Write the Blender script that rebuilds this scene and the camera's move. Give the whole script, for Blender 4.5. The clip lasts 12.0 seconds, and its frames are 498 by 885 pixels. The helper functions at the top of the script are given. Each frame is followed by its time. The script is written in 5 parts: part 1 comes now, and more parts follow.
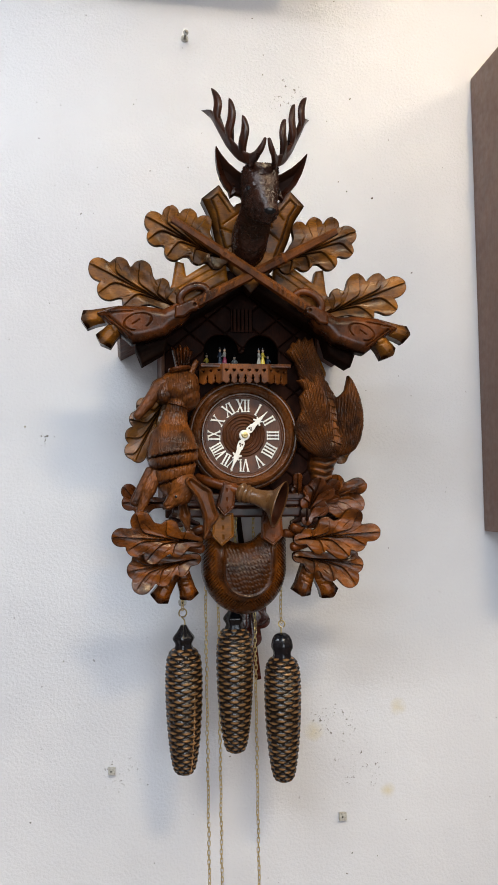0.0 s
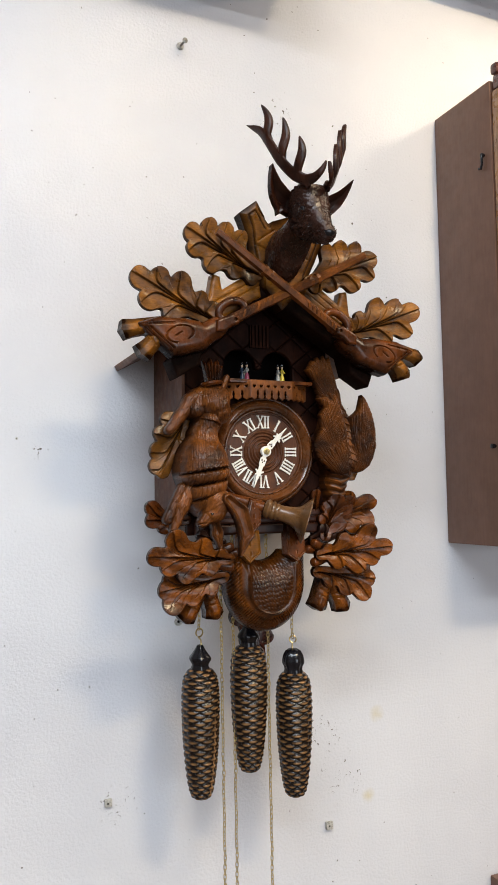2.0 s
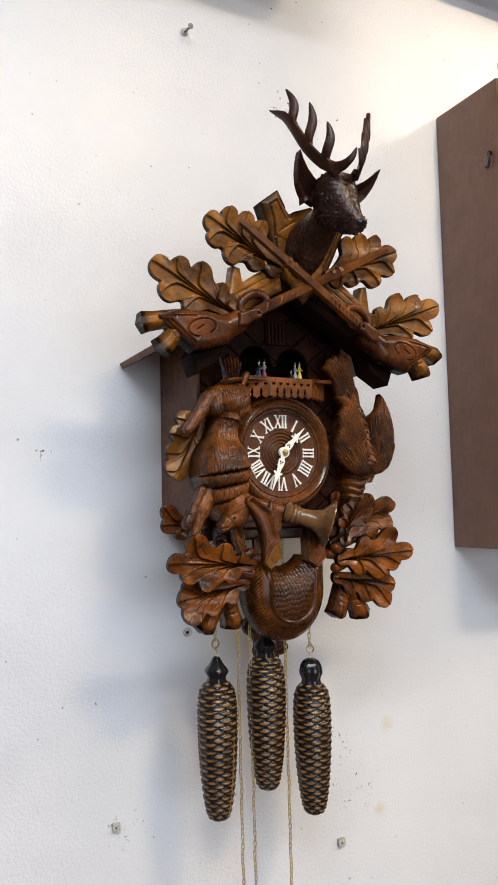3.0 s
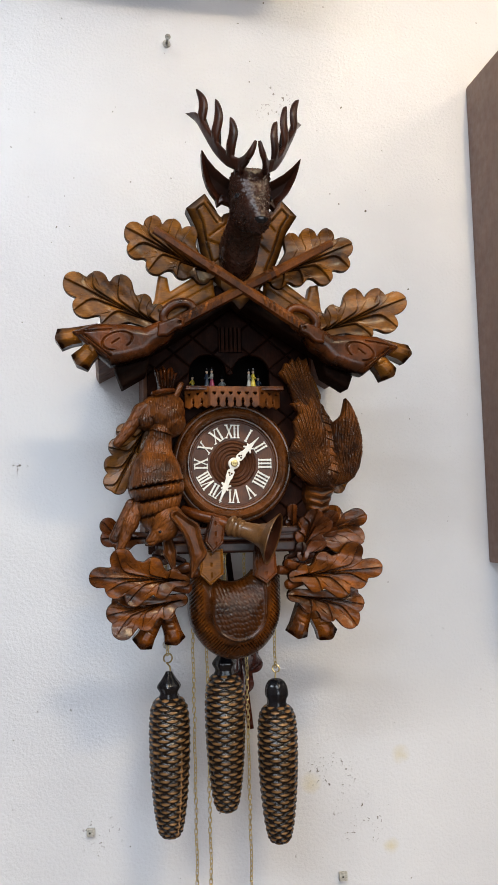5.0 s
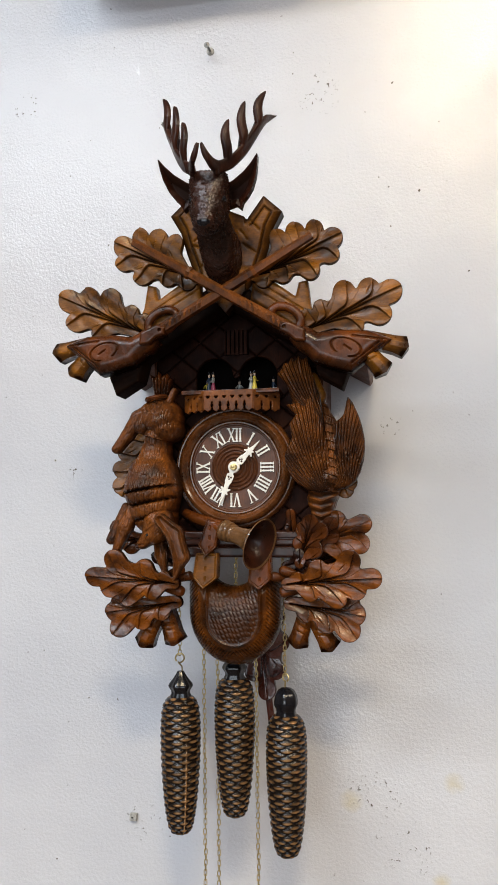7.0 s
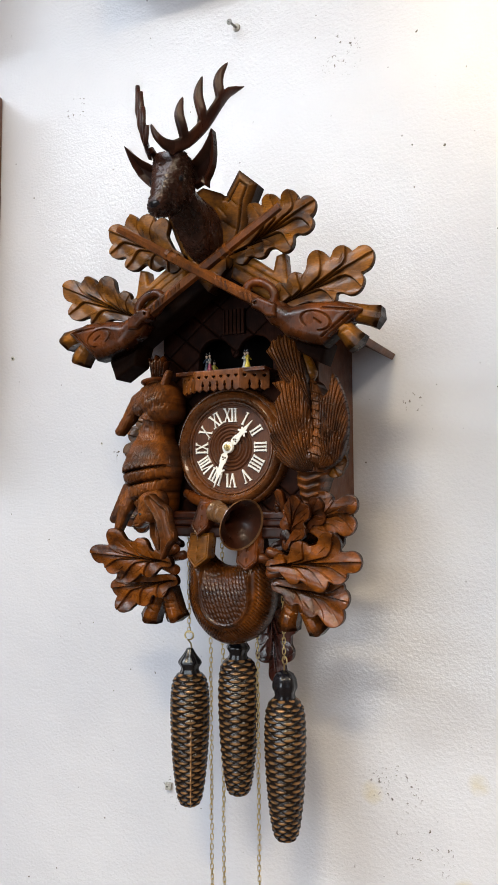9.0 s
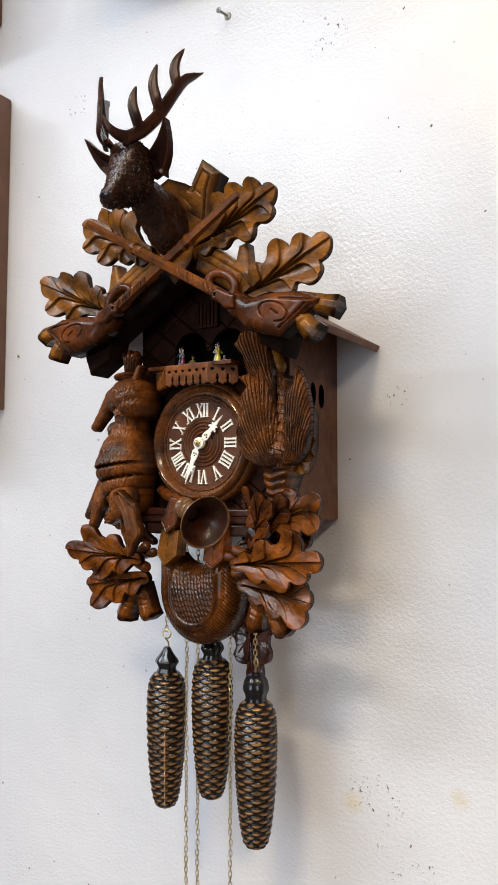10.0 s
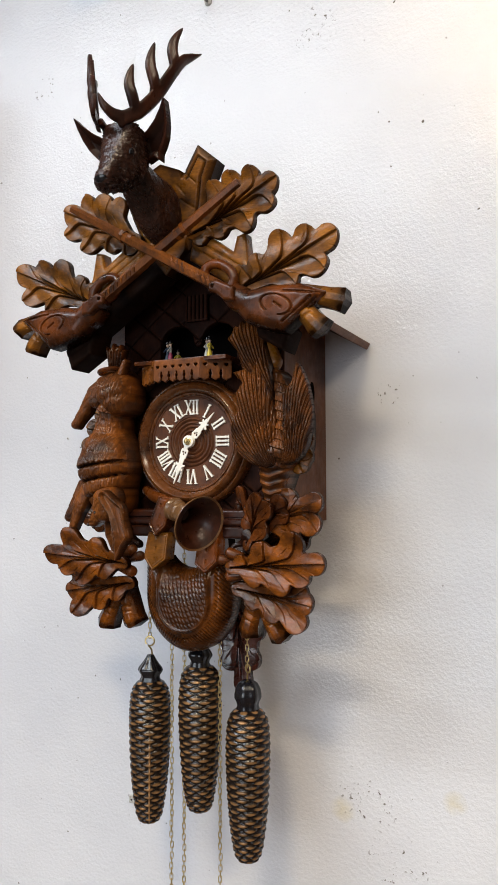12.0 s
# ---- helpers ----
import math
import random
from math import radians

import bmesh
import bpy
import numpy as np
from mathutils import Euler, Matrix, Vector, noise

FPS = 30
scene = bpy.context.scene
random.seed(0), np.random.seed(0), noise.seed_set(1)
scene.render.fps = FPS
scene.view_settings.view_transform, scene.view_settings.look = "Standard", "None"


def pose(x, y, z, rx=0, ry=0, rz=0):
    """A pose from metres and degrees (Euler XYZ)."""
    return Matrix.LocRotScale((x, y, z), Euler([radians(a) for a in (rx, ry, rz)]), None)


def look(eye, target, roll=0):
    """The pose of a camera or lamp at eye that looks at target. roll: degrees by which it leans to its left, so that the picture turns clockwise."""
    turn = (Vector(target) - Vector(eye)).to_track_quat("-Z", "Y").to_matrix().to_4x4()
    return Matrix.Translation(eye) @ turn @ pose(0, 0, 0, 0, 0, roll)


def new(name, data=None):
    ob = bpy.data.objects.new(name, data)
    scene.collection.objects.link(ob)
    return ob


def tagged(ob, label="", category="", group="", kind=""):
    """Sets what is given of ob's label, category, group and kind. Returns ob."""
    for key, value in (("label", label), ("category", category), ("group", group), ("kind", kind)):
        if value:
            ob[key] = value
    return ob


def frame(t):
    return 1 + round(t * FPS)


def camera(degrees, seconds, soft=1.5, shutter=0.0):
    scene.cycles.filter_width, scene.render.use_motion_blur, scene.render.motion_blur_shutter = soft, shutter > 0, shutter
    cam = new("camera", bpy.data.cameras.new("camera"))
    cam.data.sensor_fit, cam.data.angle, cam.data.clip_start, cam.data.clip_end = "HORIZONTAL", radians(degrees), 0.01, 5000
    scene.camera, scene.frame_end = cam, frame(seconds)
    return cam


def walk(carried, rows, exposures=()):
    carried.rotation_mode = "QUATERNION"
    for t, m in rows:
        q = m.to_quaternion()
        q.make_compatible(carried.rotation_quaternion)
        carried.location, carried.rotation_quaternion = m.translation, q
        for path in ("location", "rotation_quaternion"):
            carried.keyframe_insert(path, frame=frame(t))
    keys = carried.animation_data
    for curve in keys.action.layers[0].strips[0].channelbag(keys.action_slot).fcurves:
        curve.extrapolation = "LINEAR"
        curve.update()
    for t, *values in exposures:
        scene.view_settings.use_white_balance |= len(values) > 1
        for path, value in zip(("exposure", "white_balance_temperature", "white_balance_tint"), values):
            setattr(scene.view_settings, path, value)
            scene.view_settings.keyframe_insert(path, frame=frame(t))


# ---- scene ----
cam = camera(35.8, 12.0, soft=1.0)
METRES, EYE, TURN, OFF_X, OFF_Y = 1.8, 1.5, -9.2, -0.164, -1.2127
ROWS = [
    (0.0, 0.0, 0.0, 0.0, 0.04, 3.59, 0.72),
    (0.5, -0.0394, -0.0326, 0.0062, -3.75, 3.29, 0.65),
    (1.0, -0.0692, -0.0384, 0.0077, -7.05, 3.37, 0.58),
    (1.5, -0.1179, -0.0079, 0.0113, -10.84, 3.79, 0.69),
    (2.0, -0.1602, 0.0208, 0.0074, -14.08, 4.11, 0.84),
    (2.5, -0.1913, 0.0434, 0.0065, -16.48, 4.46, 1.08),
    (3.0, -0.2, 0.0604, 0.0042, -17.64, 4.7, 1.27),
    (3.5, -0.1811, 0.0514, 0.0041, -15.72, 4.89, 1.35),
    (5.5, 0.0416, 0.0507, 0.0111, 4.0, 5.35, 1.19),
    (6.0, 0.0694, 0.068, 0.014, 8.91, 5.5, 1.06),
    (6.5, 0.1244, 0.0781, 0.0113, 14.69, 5.42, 0.7),
    (7.0, 0.1869, 0.0842, 0.0116, 19.49, 5.12, 0.48),
    (7.5, 0.24, 0.0864, 0.0091, 23.91, 4.66, 0.44),
    (9.5, 0.3381, 0.1879, 0.0092, 37.83, 3.87, 0.13),
    (10.0, 0.366, 0.2127, 0.0078, 40.62, 3.85, -0.1),
    (10.5, 0.384, 0.2252, 0.0048, 42.58, 3.88, -0.31),
    (11.0, 0.3975, 0.2311, 0.0038, 42.89, 3.92, -0.44),
    (11.5, 0.3682, 0.2242, 0.0072, 40.4, 4.0, -0.34),
    (12.0, 0.3221, 0.2016, 0.0065, 35.43, 4.02, 0.08),
]
walk(cam, [(t, pose(OFF_X, OFF_Y, EYE, 0, 0, TURN) @ pose(METRES * x, METRES * y, METRES * z, 90 + pitch, roll, yaw)) for t, x, y, z, yaw, pitch, roll in ROWS],
     [(0.0, 0.25), (1.0, 0.25), (2.5, 0.42), (3.5, 0.42), (5.5, 0.27), (7.5, 0.25), (9.5, 0.5), (11.0, 0.5), (12.0, 0.4)])

# ---- light ----
world = bpy.data.worlds.new("world")
scene.world = world
world.use_nodes = True
sky = world.node_tree.nodes.new("ShaderNodeTexSky")
sky.sky_type, sky.sun_disc = "NISHITA", False
sky.sun_elevation, sky.sun_rotation = radians(40), radians(200)
world.node_tree.links.new(sky.outputs[0], world.node_tree.nodes["Background"].inputs[0])
world.node_tree.nodes["Background"].inputs[1].default_value = 0.1
CEILING = 3.4
COOL, WARM = (0.80, 0.90, 1.0), (1.0, 0.82, 0.58)


def area_lamp(name, m, sx, sy, watts, colour):
    data = bpy.data.lights.new(name, "AREA")
    data.shape, data.size, data.size_y, data.energy, data.color = "RECTANGLE", sx, sy, watts, colour
    ob = new(name, data)
    ob.matrix_world = m
    return ob


# ceiling panels: place, size, watts, colour
PANELS = [((-1.40, -2.05), (1.9, 0.5), 46, COOL), ((2.30, -1.8), (0.6, 1.2), 40, WARM), ((-0.85, -3.2), (2.2, 0.12), 48, COOL), ((0.95, -3.3), (1.6, 0.12), 8, WARM), ((0.46, -2.25), (0.5, 0.22), 40, (1.0, 0.81, 0.52))]
for (lx, ly), (sx, sy), watts, colour in PANELS:
    area_lamp("panel_light", look((lx, ly, CEILING - 0.035), (lx, ly, 0)), sx, sy, watts, colour)
area_lamp("window_light", look((0.0, -4.45, 1.40), (0.0, 0, 1.35)), 3.4, 1.3, 45, (0.76, 0.88, 1.0))

# a warm ceiling spot turned on the tall clock case and the wall above it
SPOT_AT, SPOT_TO = Vector((0.52, -2.0, CEILING - 0.16)), Vector((0.66, 0.0, 2.30))
spot_data = bpy.data.lights.new("spot_light", "SPOT")
spot_data.energy, spot_data.color, spot_data.spot_size, spot_data.spot_blend, spot_data.shadow_soft_size = 90, (1.0, 0.80, 0.52), radians(30), 0.9, 0.02
new("spot_light", spot_data).matrix_world = look(SPOT_AT, SPOT_TO)

# ---- materials ----


def nodes_of(name):
    m = bpy.data.materials.new(name)
    m.use_nodes = True
    t = m.node_tree
    return m, t, t.nodes["Principled BSDF"], t.nodes.new, t.links.new


def ramp(t, source, stops):
    r = t.nodes.new("ShaderNodeValToRGB")
    e = r.color_ramp.elements
    while len(e) < len(stops):
        e.new(0.5)
    for el, (pos, col) in zip(e, stops):
        el.position, el.color = pos, (*col, 1)
    t.links.new(source, r.inputs[0])
    return r.outputs[0]


def noise_of(t, vec, scale, detail=4, rough=0.55, stretch=None):
    n = t.nodes.new("ShaderNodeTexNoise")
    n.inputs["Scale"].default_value, n.inputs["Detail"].default_value, n.inputs["Roughness"].default_value = scale, detail, rough
    if stretch:
        mp = t.nodes.new("ShaderNodeMapping")
        mp.inputs["Scale"].default_value = stretch
        t.links.new(vec, mp.inputs[0])
        vec = mp.outputs[0]
    t.links.new(vec, n.inputs["Vector"])
    return n.outputs[0]


def mix(t, a, b, fac, mode="MIX"):
    n = t.nodes.new("ShaderNodeMix")
    n.data_type, n.blend_type = "RGBA", mode
    for sock, v in ((n.inputs[0], fac), (n.inputs[6], a), (n.inputs[7], b)):
        if isinstance(v, (float, int)):
            sock.default_value = v
        elif isinstance(v, tuple):
            sock.default_value = (*v, 1)
        else:
            t.links.new(v, sock)
    return n.outputs[2]


def bump(t, height, strength, distance, normal=None):
    b = t.nodes.new("ShaderNodeBump")
    b.inputs["Strength"].default_value, b.inputs["Distance"].default_value = strength, distance
    t.links.new(height, b.inputs["Height"])
    if normal:
        t.links.new(normal, b.inputs["Normal"])
    return b.outputs[0]


def wood(name, dark, light, rough=0.36, grain=(60, 60, 8), coat=0.35, chatter=0.0, sheen=0.4, streaks=0.75):
    """Stained, varnished lime wood: cloudy stain, long grain, fine pores."""
    m, t, p, nn, ln = nodes_of(name)
    co = nn("ShaderNodeTexCoord").outputs["Object"]
    inf = nn("ShaderNodeObjectInfo").outputs["Random"]
    add = nn("ShaderNodeVectorMath")
    add.operation = "ADD"
    cmb = nn("ShaderNodeCombineXYZ")
    ln(inf, cmb.inputs[0])
    ln(co, add.inputs[0])
    ln(cmb.outputs[0], add.inputs[1])
    co = add.outputs[0]
    mid = tuple(0.52 * a + 0.48 * b for a, b in zip(dark, light))
    cloud = ramp(t, noise_of(t, co, 26, 4, 0.65), [(0.34, dark), (0.49, mid), (0.64, light)])
    g = noise_of(t, co, 12, 5, 0.65, grain)
    streak = ramp(t, g, [(0.30, (0.42, 0.38, 0.36)), (0.62, (1, 1, 1))])
    col = mix(t, cloud, streak, streaks, "MULTIPLY")
    # dark stain wiped off the raised wood, left in the cuts and along the sawn edges
    st = nn("ShaderNodeAttribute")
    st.attribute_name = "stain"
    col = mix(t, col, tuple(c * 0.28 for c in dark), st.outputs["Fac"])
    ln(col, p.inputs["Base Color"])
    ln(ramp(t, noise_of(t, co, 90, 3), [(0.3, (rough - 0.08,) * 3), (0.7, (rough + 0.1,) * 3)]), p.inputs["Roughness"])
    p.inputs["Coat Roughness"].default_value = 0.13
    for sock, full in (("Specular IOR Level", sheen), ("Coat Weight", coat)):
        ln(ramp(t, st.outputs["Fac"], [(0.72, (full,) * 3), (1.0, (full * 0.12,) * 3)]), p.inputs[sock])
    nrm = bump(t, g, 0.25, 0.0006)
    if chatter:
        nrm = bump(t, noise_of(t, co, 160, 2), chatter, 0.0015, nrm)
    ln(nrm, p.inputs["Normal"])
    return m


def plain(name, col, rough, metal=0.0, vary=0.15, scale=80, coat=0.0):
    m, t, p, nn, ln = nodes_of(name)
    co = nn("ShaderNodeTexCoord").outputs["Object"]
    n = noise_of(t, co, scale, 4)
    lo, hi = tuple(c * (1 - vary) for c in col), tuple(min(1, c * (1 + vary)) for c in col)
    ln(ramp(t, n, [(0.3, lo), (0.7, hi)]), p.inputs["Base Color"])
    p.inputs["Roughness"].default_value, p.inputs["Metallic"].default_value, p.inputs["Coat Weight"].default_value = rough, metal, coat
    ln(bump(t, n, 0.15, 0.0005), p.inputs["Normal"])
    return m


LEAF = wood("golden_brown_stained_wood", (0.036, 0.0130, 0.0036), (0.33, 0.119, 0.0100), 0.33, (10, 60, 60), 0.05, 0.10, 0.28)
# redder than the upper leaf wood, and darkened for the shade on the lower leaves
LOWLEAF = wood("brown_stained_leaf", (0.026, 0.0080, 0.0026), (0.28, 0.077, 0.0062), 0.26, (10, 60, 60), 0.08, 0.10, 0.28)
CARVED = wood("brown_stained_carving", (0.020, 0.0060, 0.0021), (0.160, 0.0410, 0.0060), 0.28, (60, 60, 10), 0.07, 0.10, 0.28)
FUR = wood("brown_gouged_fur", (0.028, 0.0096, 0.0036), (0.235, 0.070, 0.0110), 0.36, (60, 60, 10), 0.0, 0.08, 0.28)
DARK = wood("dark_stained_wood", (0.0155, 0.0040, 0.0019), (0.058, 0.0155, 0.006), 0.34, (60, 60, 10), 0.05, 0.12, 0.3)
HIDE = wood("dark_gouged_hide", (0.014, 0.0052, 0.0035), (0.056, 0.020, 0.0115), 0.26, (60, 25, 60), 0.02, 0.55, 0.35)
# brown front board, its colour darkened to hold the shade under the roof
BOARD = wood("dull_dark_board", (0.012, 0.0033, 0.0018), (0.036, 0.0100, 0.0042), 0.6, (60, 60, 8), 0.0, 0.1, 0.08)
CASE = wood("plain_brown_case_wood", (0.105, 0.0385, 0.0175), (0.185, 0.072, 0.0315), 0.5, (50, 50, 4), 0.04, 0.0, 0.3)
RING = wood("turned_bezel_wood", (0.034, 0.0115, 0.0042), (0.160, 0.050, 0.0110), 0.26, (30, 60, 20), 0.5)
DIAL = wood("dial_wood", (0.0578, 0.0175, 0.0065), (0.121, 0.040, 0.0125), 0.45, (60, 60, 12), 0.1, 0.0, 0.3)
HORN = wood("pale_horn_wood", (0.08, 0.035, 0.012), (0.22, 0.105, 0.038), 0.32, (60, 12, 60), 0.4)
CABINET = wood("smooth_taupe_brown_veneer", (0.150, 0.073, 0.047), (0.178, 0.088, 0.057), 0.42, (18, 18, 2), 0.10, 0.0, 0.35, 0.22)
OAK = wood("glossy_orange_oak", (0.22, 0.085, 0.020), (0.42, 0.19, 0.055), 0.3, (40, 40, 3), 0.5)
MAHOGANY = wood("red_mahogany_moulding", (0.05, 0.012, 0.008), (0.12, 0.03, 0.018), 0.25, (40, 40, 40), 0.6)
WHITE = plain("ivory_plastic", (0.78, 0.75, 0.68), 0.4, 0, 0.04)
BRASS = plain("tarnished_brass", (0.56, 0.43, 0.20), 0.35, 1.0, 0.3)
STEEL = plain("grey_screw_steel", (0.2, 0.19, 0.175), 0.4, 1.0, 0.3)
BLACK = plain("black_paint", (0.006, 0.006, 0.008), 0.2, 0, 0.4, 120, 0.0)
# black of the pendulum rod; on the gable boards it paints the roof's shade
BLACK_AND_SHADE = wood("black_wood_and_gable_shade", (0.006, 0.003, 0.002), (0.018, 0.007, 0.004), 0.65, (60, 60, 8), 0.0, 0.1, 0.05)
# near-black colour in place of the shade inside the case and the holes
HOLLOW_SHADE = plain("black_inner_shade", (0.005, 0.0035, 0.003), 0.9)
HOLLOW_SHADE.node_tree.nodes["Principled BSDF"].inputs["Specular IOR Level"].default_value = 0.05

wall_mat, t, p, nn, ln = nodes_of("cream_gloss_wall_paint")
co = nn("ShaderNodeTexCoord").outputs["Object"]
blotch = ramp(t, noise_of(t, co, 2.2, 4), [(0.35, (0.61, 0.605, 0.635)), (0.65, (0.68, 0.672, 0.695))])
STAINS = [(0.27, 0.0, 1.15, 0.020), (0.13, 0.0, 1.12, 0.022), (0.25, 0.0, 1.02, 0.018)]
CHIPS = [(0.165, 0.0, 1.14, 0.050), (0.20, 0.0, 1.06, 0.050), (0.200, 0.0, 1.637, 0.024), (-0.285, 0.0, 1.58, 0.020), (-0.37, 0.0, 2.18, 0.032), (-0.17, 0.0, 1.075, 0.035), (0.10, 0.0, 2.15, 0.04)]


def near(at):
    """1 at the place, falling to 0 at the given radius."""
    d = nn("ShaderNodeVectorMath")
    d.operation = "DISTANCE"
    ln(co, d.inputs[0])
    d.inputs[1].default_value = at[:3]
    r = nn("ShaderNodeMapRange")
    r.inputs[1].default_value, r.inputs[2].default_value, r.inputs[3].default_value, r.inputs[4].default_value = at[3], 0.0, 0.0, 1.0
    ln(d.outputs["Value"], r.inputs[0])
    return r.outputs[0]


def total(socks, op="ADD"):
    acc = socks[0]
    for s in socks[1:]:
        a = nn("ShaderNodeMath")
        a.operation = op
        ln(acc, a.inputs[0])
        ln(s, a.inputs[1])
        acc = a.outputs[0]
    return acc


stain = total([total([near(a) for a in STAINS], "MAXIMUM"), noise_of(t, co, 60, 3)], "MULTIPLY")
col = mix(t, blotch, (0.62, 0.53, 0.33), ramp(t, stain, [(0.1, (0, 0, 0)), (0.6, (0.8,) * 3)]))
speck = ramp(t, noise_of(t, co, 210, 2, 0.6), [(0.585, (0, 0, 0)), (0.65, (1, 1, 1))])
patchy = ramp(t, noise_of(t, co, 45, 2), [(0.5, (0, 0, 0)), (0.58, (1, 1, 1))])
chip = total([ramp(t, total([near(a) for a in CHIPS], "MAXIMUM"), [(0.05, (0, 0, 0)), (0.4, (1, 1, 1))]), speck, patchy], "MULTIPLY")
few = total([ramp(t, noise_of(t, co, 120, 1, 0.5), [(0.745, (0, 0, 0)), (0.77, (1, 1, 1))]), patchy], "MULTIPLY")
col = mix(t, col, (0.12, 0.10, 0.085), total([chip, few], "MAXIMUM"))
ln(col, p.inputs["Base Color"])
ln(ramp(t, noise_of(t, co, 5, 3), [(0.3, (0.10,) * 3), (0.7, (0.14,) * 3)]), p.inputs["Roughness"])
peel = noise_of(t, co, 210, 3, 0.6)
ln(bump(t, peel, 0.52, 0.0020, bump(t, noise_of(t, co, 9, 2), 0.3, 0.012)), p.inputs["Normal"])
WALL = wall_mat
ROOM = plain("white_room_paint", (0.72, 0.71, 0.69), 0.6, 0, 0.05, 4)
# walls and floor out of view, coloured dark so that they throw back little light
LOW_BOUNCE = plain("unseen_dark_brown_wall", (0.13, 0.09, 0.065), 0.6, 0, 0.3, 3)
FLOOR = wood("unseen_dark_brown_floor", (0.06, 0.035, 0.02), (0.13, 0.08, 0.05), 0.5, (2, 20, 20), 0.1)

# ---- mesh helpers ----


def mesh_ob(name, verts, faces, mat, parent=None, label="", smooth=True):
    me = bpy.data.meshes.new(name)
    me.from_pydata([tuple(map(float, v)) for v in verts], [], faces)
    me.materials.append(mat)
    me.polygons.foreach_set("use_smooth", [smooth] * len(me.polygons))
    if smooth:
        me.set_sharp_from_angle(angle=radians(38))
    me.update()
    return put(name, me, parent, label)


def put(name, me, parent=None, label=""):
    ob = new(name, me)
    if parent:
        ob.parent = parent
        if parent.type == "EMPTY":
            ob.matrix_parent_inverse = Matrix.Translation(parent.location).inverted()
    if label:
        tagged(ob, label)
    return ob


def part(name, bm, material, parent, label=""):
    bmesh.ops.recalc_face_normals(bm, faces=bm.faces)
    me = bpy.data.meshes.new(name)
    bm.to_mesh(me)
    bm.free()
    me.materials.append(material)
    me.polygons.foreach_set("use_smooth", [True] * len(me.polygons))
    me.set_sharp_from_angle(angle=radians(35))
    return put(name, me, parent, label)


def thing(name, at, label, category, group="", kind=""):
    e = new(name)
    e.location = at
    e.empty_display_size = 0.02
    return tagged(e, label, category, group, kind)


def add_box(bm, lo, hi, bevel=0.0, m=None):
    c = [(a + b) / 2 for a, b in zip(lo, hi)]
    s = [abs(b - a) for a, b in zip(lo, hi)]
    got = bmesh.ops.create_cube(bm, size=1, matrix=(m or Matrix.Identity(4)) @ Matrix.Translation(c) @ Matrix.Diagonal((*s, 1)))
    if bevel:
        es = list({e for v in got["verts"] for e in v.link_edges})
        bmesh.ops.bevel(bm, geom=es, offset=bevel, segments=2, profile=0.7, affect="EDGES")
    return bm


def box(name, lo, hi, mat, parent=None, label="", bevel=0.002, m=None):
    return part(name, add_box(bmesh.new(), lo, hi, bevel, m), mat, parent, label)


def lathe(name, profile, mat, parent=None, m=None, n=40, label="", push=None):
    """profile: (radius, height) along local z."""
    v, f = [], []
    for j, (r, h) in enumerate(profile):
        for i in range(n):
            a = 2 * math.pi * i / n
            rr = r + (push(a, h, r) if push else 0)
            v.append((rr * math.cos(a), rr * math.sin(a), h))
    k = len(profile)
    for j in range(k - 1):
        for i in range(n):
            q = (i + 1) % n
            f.append((j * n + i, j * n + q, (j + 1) * n + q, (j + 1) * n + i))
    f.append(tuple(range(n))[::-1])
    f.append(tuple((k - 1) * n + i for i in range(n)))
    if m:
        v = [m @ Vector(c) for c in v]
    return mesh_ob(name, v, f, mat, parent, label)


def tube(pts, r, n=8, closed=False):
    """verts and faces of a round rod along points; r: one radius or one each."""
    pts = [Vector(q) for q in pts]
    k = len(pts)
    rs = [r] * k if isinstance(r, (int, float)) else r
    v, f = [], []
    side = None
    for j, q in enumerate(pts):
        d = (pts[(j + 1) % k] - pts[j - 1]) if closed else pts[min(j + 1, k - 1)] - pts[max(j - 1, 0)]
        d.normalize()
        if side is None:
            side = d.orthogonal().normalized()
        side = (side - d * side.dot(d)).normalized()
        o = d.cross(side)
        for i in range(n):
            a = 2 * math.pi * i / n
            v.append(q + rs[j] * (math.cos(a) * side + math.sin(a) * o))
    for j in range(k if closed else k - 1):
        for i in range(n):
            q, w = (i + 1) % n, (j + 1) % k
            f.append((j * n + i, j * n + q, w * n + q, w * n + i))
    if not closed:
        f.append(tuple(range(n))[::-1])
        f.append(tuple((k - 1) * n + i for i in range(n)))
    return v, f


def smooth_line(pts, n):
    """n points along a Catmull-Rom line through pts (tuples of any length)."""
    P = np.array([pts[0], *pts, pts[-1]], float)
    out = []
    for s in np.linspace(0, len(pts) - 1 - 1e-9, n):
        i = int(s)
        u = s - i
        a, b, c, d = P[i:i + 4]
        out.append(0.5 * (2 * b + (c - a) * u + (2 * a - 5 * b + 4 * c - d) * u * u + (3 * b - a - 3 * c + d) * u ** 3))
    return np.array(out)


# signed distances in the drawing plane (x to the right, z up)


def cap(X, Z, a, b, ra, rb):
    dx, dz = b[0] - a[0], b[1] - a[1]
    s = np.clip(((X - a[0]) * dx + (Z - a[1]) * dz) / (dx * dx + dz * dz + 1e-12), 0, 1)
    d = np.hypot(X - a[0] - s * dx, Z - a[1] - s * dz)
    return d - (ra + (rb - ra) * s), d, s


